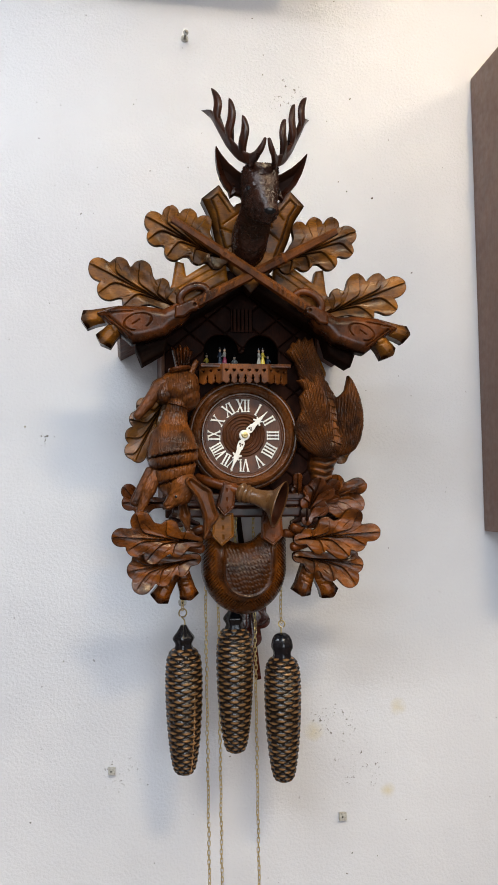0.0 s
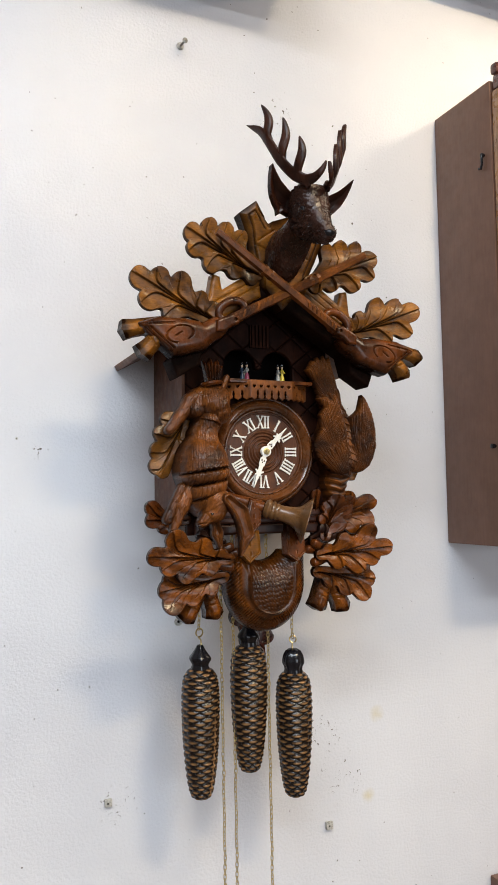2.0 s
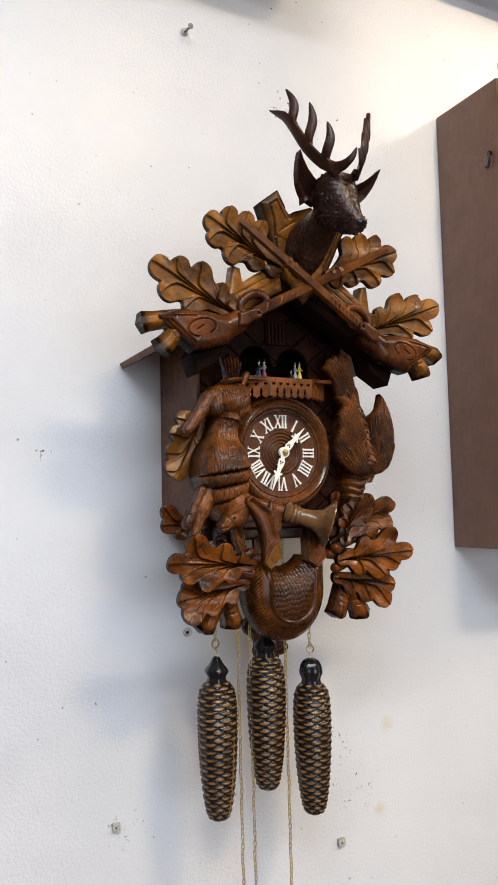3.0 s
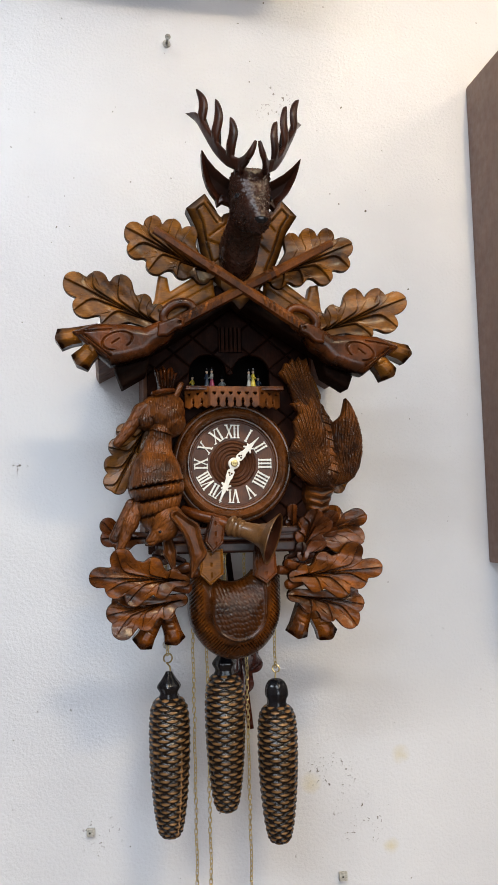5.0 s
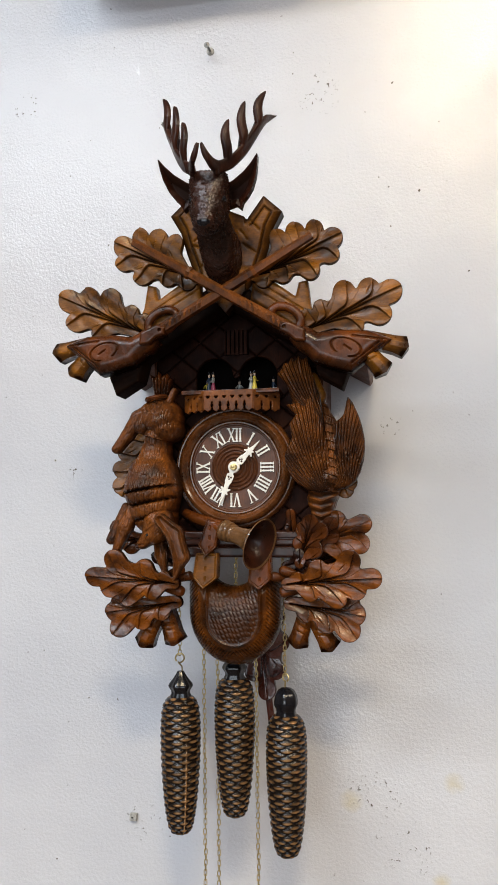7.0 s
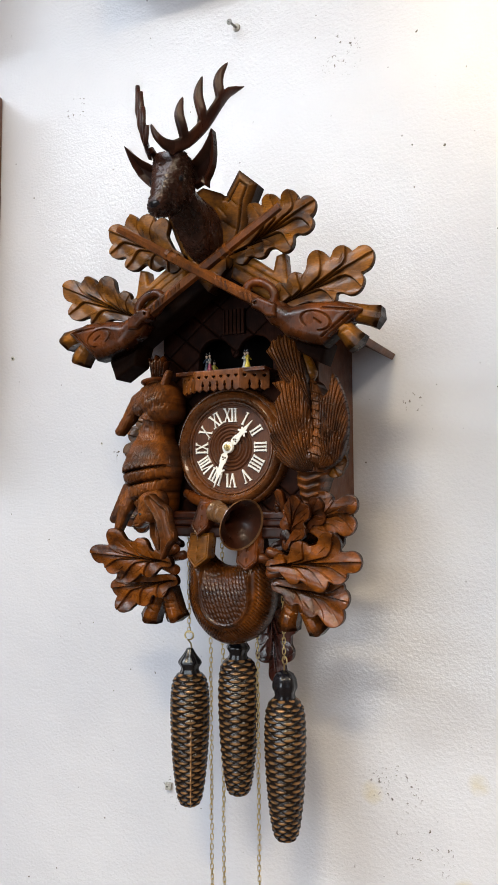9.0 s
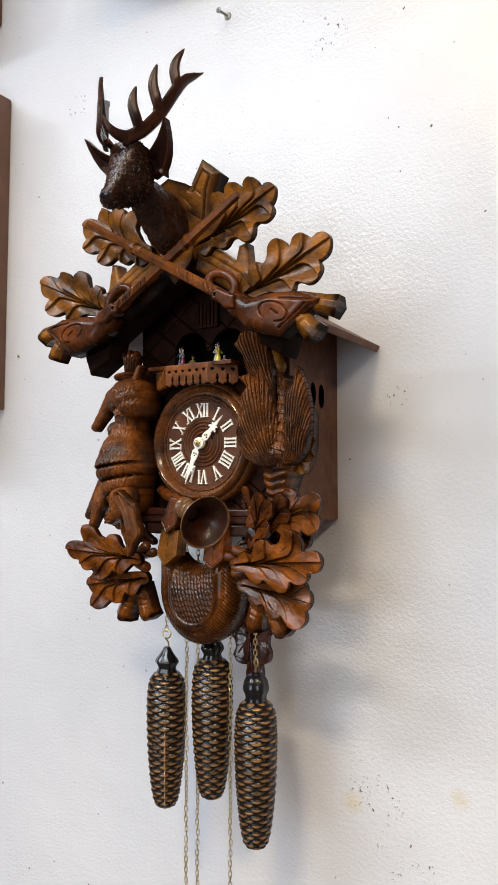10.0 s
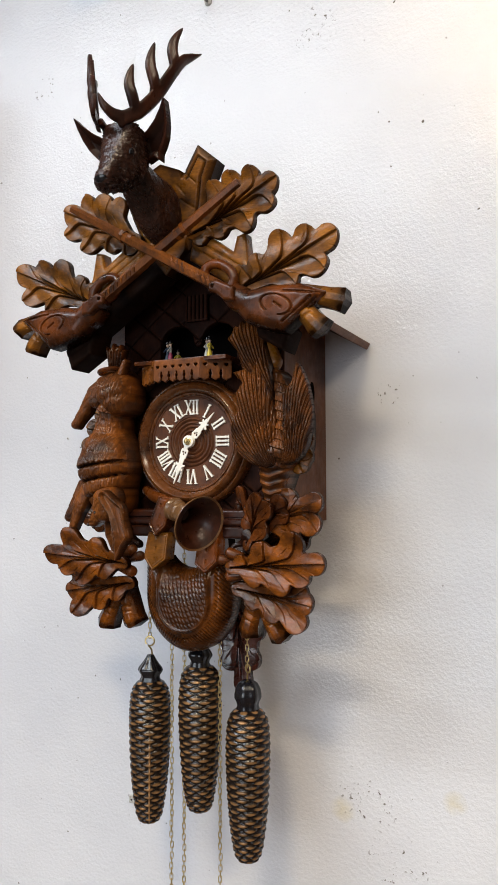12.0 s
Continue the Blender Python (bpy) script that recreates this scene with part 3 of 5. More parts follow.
def gun(fl, y0):
    """A carved hunting gun, muzzle up, butt down at the other side. fl 1: muzzle to the left."""
    X1 = lambda x: fl * x
    g = mesh_ob("gun_barrel", *tube([(X1(-0.1035), y0 - 0.022, 1.8445), (X1(-0.040), y0 - 0.016, 1.8065), (X1(0.094), y0, 1.7275)], [0.0048, 0.0062, 0.0072], 6), FUR, clock, "brown carved gun barrel")
    for s, w in ((0.34, 0.0078), (0.385, 0.0072)):
        a, b = Vector((X1(-0.1035), y0 - 0.022, 1.8445)), Vector((X1(0.094), y0, 1.7275))
        c = a + (b - a) * s
        d = (b - a).normalized()
        mesh_ob("barrel_band", *tube([c - d * 0.0022, c + d * 0.0022], w, 8), FUR, g)
    ST = [(X1(x), z) for x, z in ((0.083, 1.724), (0.098, 1.737), (0.115, 1.727), (0.140, 1.729), (0.172, 1.727), (0.1975, 1.7165), (0.178, 1.703), (0.153, 1.683), (0.136, 1.687), (0.112, 1.696), (0.101, 1.708), (0.091, 1.714))]

    def sdf(X, Z):
        return poly(X, Z, ST) - 0.0025

    def hgt(X, Z, D):
        ell = np.hypot((X - X1(0.1475)) / 0.017, (Z - 1.7085 + fl * 0.25 * (X - X1(0.1475))) / 0.0105)
        g = np.exp(-((ell - 1) * 0.012 / 0.0008) ** 2) * ((Z > 1.703) | (fl * (X - X1(0.1475)) > 0.002))
        g = np.maximum(g, groove(X, Z, (X1(0.1455), 1.711), (X1(0.1535), 1.705), 0.0008, 1))
        g = np.maximum(g, groove(X, Z, (X1(0.19), 1.712), (X1(0.16), 1.689), 0.0008, 1))
        g = np.maximum(g, groove(X, Z, (X1(0.185), 1.713), (X1(0.154), 1.690), 0.0008, 1))
        g = np.maximum(g, groove(X, Z, (X1(0.194), 1.716), (X1(0.155), 1.722), 0.0010, 1))
        hole = np.exp(-(np.hypot(X - X1(0.0905), Z - 1.7265) / 0.0028) ** 4)
        return 0.002 + dome(D, 0.014, 0.013) - 0.0028 * g - 0.008 * hole

    stock = carve("gun_stock", sdf, hgt, (min(X1(0.075), X1(0.205)), max(X1(0.075), X1(0.205)), 1.672, 1.745), 0.0007, 0.012, CARVED, clock, lambda X, Z, H: (X, y0 + 0.008 - H, Z), "brown carved gun stock with scroll cuts", lambda X, Z, D: 0.5 * np.exp(-(D / 0.002) ** 2) + 0.6 * np.clip((1.704 - Z) / 0.012, 0, 1))
    ring = [(X1(0.0775 + 0.020 * math.cos(a) * 0.86 - 0.009 * math.sin(a) * -0.5), y0 + 0.002, 1.7485 + 0.0115 * math.sin(a) - 0.010 * math.cos(a) * 0.86) for a in np.linspace(0, 2 * math.pi, 24, endpoint=False)]
    mesh_ob("trigger_guard", *tube(ring, 0.0055, 12, True), CARVED, stock)
    PL = [(X1(x), z) for x, z in ((0.100, 1.731), (0.080, 1.741), (0.072, 1.738), (0.072, 1.731), (0.081, 1.7275), (0.090, 1.719), (0.100, 1.718))]
    carve("lock_plate", lambda X, Z: poly(X, Z, PL) - 0.0015, lambda X, Z, D: 0.004 + dome(D, 0.004, 0.004) - 0.006 * np.exp(-(np.hypot(X - X1(0.0765), Z - 1.7350) / 0.0018) ** 4), (min(X1(0.06), X1(0.11)), max(X1(0.06), X1(0.11)), 1.688, 1.750), 0.0008, 0.010, CARVED, stock, lambda X, Z, H: (X, y0 - 0.004 - H, Z), "", lambda X, Z, D: np.exp(-(np.hypot(X - X1(0.0765), Z - 1.7350) / 0.002) ** 4) + 0.4 * np.exp(-(D / 0.002) ** 2))
    a, b = Vector((X1(-0.040), y0 - 0.016, 1.8065)), Vector((X1(0.094), y0, 1.7275))
    d = (b - a).normalized()
    for k in range(9):
        c = a + (b - a) * (0.50 + 0.045 * k)
        lean_ = Vector((0, 0, 1)) * 0.0012
        mesh_ob("binding", *tube([c - d * 0.0016 - lean_, c + d * 0.0016 + lean_], 0.0074, 8), FUR, g)
    s1 = stub("sawn_twig", (X1(0.168), 1.722), (X1(0.2175), 1.7085), 0.024, y0 + 0.012, clock)
    s2 = stub("sawn_twig", (X1(0.160), 1.718), (X1(0.192), 1.680), 0.025, y0 + 0.010, clock)
    if fl < 0:
        for ob in (g, stock, s1, s2):
            leaned(ob, 3.2)


gun(1, -0.232)
gun(-1, -0.229)

# stag head: neck and head lofted along a bent line, then ears and antlers
HX = -0.0015


def loft(name, rings, mat, parent, n=36, count=46, rough=0.0, label="", power=2.4):
    """rings: (y, z, tilt in degrees, half width, half height)."""
    R = smooth_line(rings, count)
    v, f = [], []
    for j, (y, z, a, hw, hh) in enumerate(R):
        a = radians(a)
        p_ = power * (1 - 0.32 * j / count)
        for i in range(n):
            th = 2 * math.pi * i / n
            c, s = math.cos(th), math.sin(th)
            ex = math.copysign(abs(c) ** (2 / p_), c) * hw
            ez = math.copysign(abs(s) ** (2 / p_), s) * hh
            q = Vector((HX + ex, y - math.sin(a) * ez, z + math.cos(a) * ez))
            if rough:
                q += Vector((ex, 0, ez)).normalized() * rough * (1.2 * noise.noise(Vector((q.x * 210, q.y * 230, q.z * 800 - abs(q.x) * 420 + q.y * 260))) + 0.7 * noise.noise(Vector((q.x * 430, q.y * 430, q.z * 1500 + q.y * 500))))
            v.append(q)
    for j in range(count - 1):
        for i in range(n):
            q = (i + 1) % n
            f.append((j * n + i, j * n + q, (j + 1) * n + q, (j + 1) * n + i))
    f += [tuple(range(n))[::-1], tuple((count - 1) * n + i for i in range(n))]
    return mesh_ob(name, v, f, mat, parent, label)


HEAD = [(-0.3000, 1.8962, 86, 0.0170, 0.0130), (-0.2995, 1.8950, 84, 0.0200, 0.0160), (-0.2985, 1.8900, 74, 0.0212, 0.0205), (-0.2965, 1.8800, 60, 0.0214, 0.0262), (-0.2985, 1.8690, 50, 0.0212, 0.0285), (-0.3045, 1.8580, 46, 0.0200, 0.0262),
        (-0.3115, 1.8490, 46, 0.0172, 0.0222), (-0.3185, 1.8415, 46, 0.0142, 0.0184), (-0.3255, 1.8350, 46, 0.0120, 0.0150), (-0.3315, 1.8300, 46, 0.0112, 0.0124), (-0.3370, 1.8260, 46, 0.0106, 0.0102), (-0.3405, 1.8235, 46, 0.0086, 0.0076), (-0.3425, 1.8220, 46, 0.0040, 0.0035)]
stag = loft("stag_head", HEAD, HIDE, clock, 150, 260, 0.0024, "dark stained carved stag head", 3.4)
for q in stag.data.vertices:
    # the muzzle is turned a little aside
    q.co.x += 0.14 * max(0.0, -0.302 - q.co.y)
lathe("nose", [(0.0001, -0.0052), (0.0045, -0.0042), (0.0074, -0.0012), (0.0080, 0.0016), (0.0056, 0.0034), (0.0001, 0.0040)], BLACK, stag, Matrix.Translation((HX + 0.0056, -0.3420, 1.8275)) @ Matrix.Diagonal((1.05, 0.70, 0.95, 1)), 18, "black carved nose")
neck = loft("stag_neck", [(-0.205, 1.833, 0, 0.0240, 0.036), (-0.235, 1.832, 12, 0.0228, 0.037), (-0.262, 1.840, 28, 0.0215, 0.039), (-0.282, 1.852, 42, 0.0205, 0.037), (-0.300, 1.862, 50, 0.0190, 0.030), (-0.308, 1.866, 50, 0.012, 0.018)], HIDE, clock, 90, 130, 0.0010, "dark stained carved stag neck", 2.2)
for sx in (-1, 1):
    em = Matrix.Translation((HX + 0.0018 + sx * 0.0178, -0.3145, 1.8640))
    e = lathe("eye", [(0.0001, -0.0040), (0.0030, -0.0027), (0.0040, 0), (0.0030, 0.0027), (0.0001, 0.0040)], BLACK, stag, em, 14, "glossy black bead eye")
    lid = em @ Matrix.Rotation(radians(90 * sx - 38 * sx), 4, "Z") @ Matrix.Rotation(radians(90), 4, "X")
    mesh_ob("eyelid", *tube([lid @ Vector((0.0046 * math.cos(a), 0.0036 * math.sin(a), 0.0010)) for a in np.linspace(0, 2 * math.pi, 20, endpoint=False)], 0.0010, 6, True), HIDE, stag)
    EAR = [(HX + sx * a, b) for a, b in ((0.0165, 1.8880), (0.0280, 1.8925), (0.0400, 1.8990), (0.0495, 1.9065), (0.0562, 1.9135), (0.0550, 1.9040), (0.0525, 1.8940), (0.0480, 1.8845), (0.0420, 1.8775), (0.0360, 1.8725), (0.0335, 1.8665), (0.0280, 1.8705), (0.0165, 1.8680))]
    ear = carve("ear", lambda X, Z, P=EAR: poly(X, Z, P) - 0.0006, lambda X, Z, D: 0.004 - 0.0070 * np.clip(D / 0.007, 0, 1) ** 1.2 + dome(D, 0.0015, 0.001), (HX + min(sx * 0.016, sx * 0.059), HX + max(sx * 0.016, sx * 0.059), 1.857, 1.917), 0.0007, 0.0055, DARK, stag,
                lambda X, Z, H: (X, -0.288 - 0.125 * (np.abs(X - HX) - 0.02) - 0.60 * (Z - 1.885) - H, Z), "dark hollow carved ear", lambda X, Z, D: 0.7 * np.clip(D / 0.006, 0, 1))

    # antler in its own slanting plane: u runs outwards and back
    def tine(pts, r0, r1, power):
        q = smooth_line([(*a, 0.0) for a in pts], 13)
        rad = [r1 + (r0 - r1) * (1 - (k / 12) ** power) for k in range(13)]
        return [((q[k][0], q[k][1]), (q[k + 1][0], q[k + 1][1]), rad[k], rad[k + 1]) for k in range(12)]

    TINES = tine([(0.030, 1.8905), (0.030, 1.892), (0.030, 1.8945)], 0.0040, 0.0052, 1) + tine([(0.033, 1.8965), (0.020, 1.8965), (0.010, 1.9025), (0.0040, 1.9130)], 0.0062, 0.0004, 2.0)
    TINES += tine([(0.030, 1.8955), (0.045, 1.9040), (0.0558, 1.9148), (0.0665, 1.9285), (0.0755, 1.944), (0.0855, 1.9605), (0.0955, 1.9715), (0.1125, 1.982)], 0.0064, 0.0004, 6.0)
    for pts in ([(0.0835, 1.957), (0.0790, 1.973), (0.0810, 1.986), (0.0890, 2.000)], [(0.0640, 1.931), (0.0570, 1.950), (0.0565, 1.963), (0.0597, 1.978)], [(0.0435, 1.908), (0.0360, 1.925), (0.0352, 1.937), (0.0382, 1.950)]):
        TINES += tine(pts, 0.0058, 0.0003, 3.2)

    def ant_sdf(X, Z):
        d = cap(X, Z, *TINES[0])[0]
        for q in TINES[1:]:
            d = np.minimum(d, cap(X, Z, *q)[0])
        return d

    def ant_at(U, Z, H, sx=sx):
        # the beam lies behind the plane of the tines, which sweep forward
        low = np.interp(U, (0.020, 0.039, 0.0595, 0.0825, 0.104, 0.112), (1.888, 1.889, 1.907, 1.935, 1.970, 1.982))
        w = 0.009 * (0.5 + 0.5 * np.cos(math.pi * np.clip((Z - low) / 0.034, 0, 1))) * np.clip((U - 0.012) / 0.02, 0, 1)
        n = 0.9 * H - w
        return HX + sx * (0.679 * U + 0.734 * n), -0.352 + 0.734 * U - 0.679 * n, Z

    mesh_ob("pedicle", *tube([(HX + sx * 0.0150, -0.308, 1.891), (HX + sx * 0.0155, -0.313, 1.8965), (HX + sx * 0.0150, -0.322, 1.8985)], [0.0042, 0.0036, 0.0045], 10), DARK, stag)
    carve("antler", ant_sdf, lambda X, Z, D: dome(D, 0.0042, 0.0028), (-0.004, 0.120, 1.872, 2.003), 0.0006, 0.0030, DARK, stag, ant_at, "dark carved antler with pointed tines")

leaned(stag, 1.6, (-0.002, 1.78))
leaned(neck, 1.6, (-0.002, 1.78))

# dial, bezel, numerals and hands
DZ = 1.577
FACE = Matrix.Translation((0, 0, DZ)) @ Matrix.Rotation(radians(90), 4, "X")
dial = lathe("dial", [(0.0001, 0.1535), (0.006, 0.1535)] + [(0.008 + 0.0004 * i, 0.1535 + 0.0011 * math.sin(i * 0.0004 / 0.0046 * 2 * math.pi)) for i in range(56)] + [(0.0305, 0.1535), (0.0535, 0.1535), (0.0545, 0.1545), (0.0560, 0.1545), (0.0565, 0.150)], DIAL, clock, FACE, 72, "round brown wooden dial with turned rings")
lathe("bezel", [(0.0555, 0.145), (0.0558, 0.1560), (0.0570, 0.1575), (0.0585, 0.1575), (0.0592, 0.1560), (0.0605, 0.1590), (0.0635, 0.1640), (0.0665, 0.1660), (0.0695, 0.1645), (0.0718, 0.1605), (0.0728, 0.1572), (0.0742, 0.1575), (0.0768, 0.1555), (0.0782, 0.1510), (0.0785, 0.142)], RING, clock, FACE, 96, "turned glossy brown dial surround")


def bars(bm, a, b, w, y0, y1):
    a, b = Vector(a), Vector(b)
    d = (b - a).normalized()
    m = Matrix.Translation(((a.x + b.x) / 2, 0, (a.y + b.y) / 2)) @ Matrix.Rotation(-math.atan2(d.y, d.x), 4, "Y")
    l = (b - a).length
    add_box(bm, (-l / 2, y0, -w / 2), (l / 2, y1, w / 2), 0, m)


def numeral(text, hour):
    """Raised strokes with serifs, top outwards."""
    bm = bmesh.new()
    H, T = 0.0175, 0.0021
    wid = {"I": 0.0046, "V": 0.0098, "X": 0.0098}
    full = sum(wid[c] for c in text)
    sc = min(1.0, 0.0195 / full)
    x = -full * sc / 2
    for c in text:
        w = wid[c] * sc
        mid = x + w / 2
        y0, y1 = -0.1556, -0.1525
        k = w / 2 - T * 0.55
        if c == "I":
            bars(bm, (mid, -H / 2), (mid, H / 2), T, y0, y1)
            for s in (-1, 1):
                bars(bm, (mid - 0.0019, s * (H / 2 - 0.0007)), (mid + 0.0019, s * (H / 2 - 0.0007)), 0.0012, y0 - 0.0001, y1)
                bars(bm, (mid - 0.0014, s * 0.0042), (mid + 0.0014, s * 0.0042), 0.0009, y0 - 0.0002, y1)
        if c == "V":
            bars(bm, (mid - k, H / 2), (mid, -H / 2), T, y0, y1)
            bars(bm, (mid + k, H / 2), (mid, -H / 2), T * 0.6, y0 + 0.0001, y1)
        if c == "X":
            bars(bm, (mid - k, H / 2), (mid + k, -H / 2), T, y0, y1)
            bars(bm, (mid + k, H / 2), (mid - k, -H / 2), T * 0.6, y0 + 0.0001, y1)
        if c in "VX":
            for s in ((1,) if c == "V" else (-1, 1)):
                for e in (-1, 1):
                    bars(bm, (mid + e * k - 0.0019, s * (H / 2 - 0.0005)), (mid + e * k + 0.0019, s * (H / 2 - 0.0005)), 0.0012, y0 - 0.0001, y1)
        x += w
    a = radians(30 * hour)
    m = Matrix.Translation((0, 0, DZ)) @ Matrix.Rotation(a, 4, "Y") @ Matrix.Translation((0, 0, 0.0415))
    bmesh.ops.transform(bm, matrix=m, verts=bm.verts)
    return part("numeral", bm, WHITE, dial, "raised ivory roman numeral " + text)


for h, tx in enumerate(("I", "II", "III", "IIII", "V", "VI", "VII", "VIII", "IX", "X", "XI", "XII"), 1):
    numeral(tx, h)


def hand(name, angle, length, y0, label):
    k = length / 0.05

    def sdf(X, Z):
        d = np.hypot(X, Z) - 0.0072
        d = smin(d, cap(X, Z, (0, 0), (0, 0.012 * k), 0.0030, 0.0022)[0], 0.002)
        for s in (-1, 1):
            d = smin(d, cap(X, Z, (s * 0.0022, 0.011 * k), (s * 0.0022, 0.018 * k), 0.0026, 0.0022)[0], 0.0012)
            d = smin(d, cap(X, Z, (0, 0.031 * k), (s * 0.0055, 0.027 * k), 0.0016, 0.0012)[0], 0.001)
            d = smin(d, cap(X, Z, (0, 0.029 * k), (s * 0.0042, 0.033 * k), 0.0014, 0.0010)[0], 0.001)
        d = smin(d, cap(X, Z, (0, 0.018 * k), (0, 0.036 * k), 0.0034, 0.0022)[0], 0.001)
        d = smin(d, cap(X, Z, (0, 0.034 * k), (0, length), 0.0020, 0.0005)[0], 0.001)
        holes = np.minimum(np.hypot(X - 0.0017, Z - 0.0128 * k) - 0.0013, np.hypot(X + 0.0017, Z - 0.0128 * k) - 0.0013)
        return np.maximum(d, -np.minimum(holes, np.hypot(X, Z - 0.0152 * k) - 0.0011))

    c, s = math.cos(radians(angle)), math.sin(radians(angle))
    return carve(name, sdf, lambda X, Z, D: dome(D, 0.0008, 0.0004), (-0.009, 0.009, -0.009, length + 0.001), 0.0004, 0.0010, WHITE, clock, lambda X, Z, H: (X * c + Z * s, y0 - H, DZ - X * s + Z * c), label)


hand("hour_hand", 45, 0.0465, -0.1605, "white pierced hour hand")
hand("minute_hand", 201.5, 0.0535, -0.1640, "white pierced minute hand")
lathe("hand_nut", [(0.0046, 0.1535), (0.0046, 0.165), (0.0034, 0.1655), (0.0034, 0.168), (0.0018, 0.168), (0.0018, 0.1705), (0.0001, 0.171)], BRASS, clock, FACE, 18, "small brass hand nut")

# balcony with pierced, scalloped panels
balcony = box("balcony", (-0.062, -0.186, 1.668), (0.062, -0.142, 1.6728), CARVED, clock, "wooden balcony with pierced scalloped rails", 0.001)


def rail(a, b, n):
    a, b = Vector(a), Vector(b)
    w = (b - a).length
    d = (b - a) / w
    out = Vector((d.y, -d.x))

    def sdf(X, Z):
        lower = 0.0035 + 0.0028 * np.abs(np.cos(math.pi * X / (w / n)))
        s = np.maximum(np.maximum(-X, X - w), np.maximum(Z - 0.030, lower - Z))
        for i in range(n + 1):
            x = i * w / n
            if 0 < i < n:
                for zc, r in ((0.0075, 0.0014), (0.0115, 0.0019), (0.015, 0.0012)):
                    s = np.maximum(s, -(np.hypot(X - x, (Z - zc) * 0.8) - r))
            if i < n:
                x += w / n / 2
                heart = np.minimum(np.minimum(np.hypot(X - x - 0.0012, Z - 0.0225) - 0.0013, np.hypot(X - x + 0.0012, Z - 0.0225) - 0.0013), np.abs(X - x) + np.abs(Z - 0.0213) - 0.0017)
                s = np.maximum(s, -heart)
        return s

    carve("pierced_rail", sdf, lambda X, Z, D: dome(D, 0.0008, 0.0004), (-0.0005, w + 0.0005, 0, 0.0305), 0.0005, 0.0028, FUR, balcony,
          lambda X, Z, H: (a.x + d.x * X + out.x * H, a.y + d.y * X + out.y * H, 1.6415 + Z))


rail((-0.0625, -0.168), (-0.0325, -0.1880), 3)
rail((-0.0325, -0.1882), (0.0295, -0.1882), 6)
rail((0.0295, -0.1880), (0.0605, -0.168), 3)


def dancer(x, y, dress, top, turn):
    """A tiny painted carved figure with hat and arms, as one plain shape."""
    n = 14
    prof = [(0.0001, 0), (0.0046, 0), (0.0040, 0.004), (0.0030, 0.009), (0.0019, 0.0125), (0.0025, 0.0155), (0.0025, 0.0182), (0.0011, 0.0195), (0.0019, 0.0210), (0.0020, 0.0226), (0.0034, 0.0234), (0.0033, 0.0240), (0.0018, 0.0243), (0.0016, 0.0262), (0.0001, 0.0266)]
    m = Matrix.Translation((x, y, 1.6725)) @ Matrix.Rotation(turn, 4, "Z") @ Matrix.Scale(1.05, 4)
    v, f = [], []
    for r, h in prof:
        v += [m @ Vector((r * math.cos(2 * math.pi * i / n), 0.8 * r * math.sin(2 * math.pi * i / n), h)) for i in range(n)]
    for j in range(len(prof) - 1):
        f += [(j * n + i, j * n + (i + 1) % n, (j + 1) * n + (i + 1) % n, (j + 1) * n + i) for i in range(n)]
    for s in (-1, 1):
        av, af = tube([m @ Vector(q) for q in ((s * 0.0020, 0, 0.0178), (s * 0.0046, -0.0006, 0.0150), (s * 0.0030, -0.0030, 0.0138))], [0.0011, 0.0009, 0.0008], 6)
        f += [tuple(i + len(v) for i in q) for q in af]
        v += av
    o = mesh_ob("figurine", v, f, dress, clock, "tiny painted wooden dancing figure")
    for k in (top, PALE, BLACK):
        o.data.materials.append(k)
    for pl in o.data.polygons:
        z = sum(o.data.vertices[i].co.z for i in pl.vertices) / len(pl.vertices) - 1.6725
        z /= 1.05
        pl.material_index = 0 if z < 0.0125 else 1 if z < 0.0192 else 2 if z < 0.0230 else 3
    return o


PALE = plain("pale_skin_paint", (0.5, 0.36, 0.26), 0.5)
RED, BLUE, YEL, GREY, GREEN = (plain(n, c, 0.4) for n, c in (("red_paint", (0.22, 0.03, 0.07)), ("blue_paint", (0.02, 0.035, 0.06)), ("yellow_paint", (0.55, 0.42, 0.05)), ("pale_grey_paint", (0.30, 0.30, 0.28)), ("green_paint", (0.06, 0.12, 0.05))))
for x, y, a, b in ((-0.0325, -0.158, BLUE, BLUE), (-0.0265, -0.161, RED, GREY), (0.0225, -0.158, GREY, GREY), (0.0275, -0.161, YEL, YEL), (-0.046, -0.112, GREEN, YEL), (0.044, -0.110, GREY, BLUE), (-0.004, -0.100, GREEN, GREY)):
    dancer(x, y, a, b, x * 50)

# bottom rail of the case
carve("bottom_rail", lambda X, Z: poly(X, Z, [(-0.100, 1.4645), (0.100, 1.4635), (0.100, 1.497), (-0.100, 1.497)]),
      lambda X, Z, D: 0.012 + dome(D, 0.003, 0.003) - 0.003 * (np.exp(-((Z - 1.487) / 0.001) ** 2) + np.exp(-((Z - 1.478) / 0.001) ** 2)), (-0.102, 0.102, 1.46, 1.50), 0.0012, 0.004, DARK, clock, flat(-0.150), "dark moulded bottom rail")


def mound(X, Z, caps):
    """Smooth union of capsules (a, b, ra, rb): its distance and a rounded height."""
    d, h = None, np.zeros(X.shape)
    for a, b, ra, rb in caps:
        q, ax, s = cap(X, Z, a, b, ra, rb)
        r = ra + (rb - ra) * s
        d = q if d is None else smin(d, q, 0.004)
        h = np.maximum(h, np.sqrt(np.clip(r * r - ax * ax, 0, None)))
    return d, h


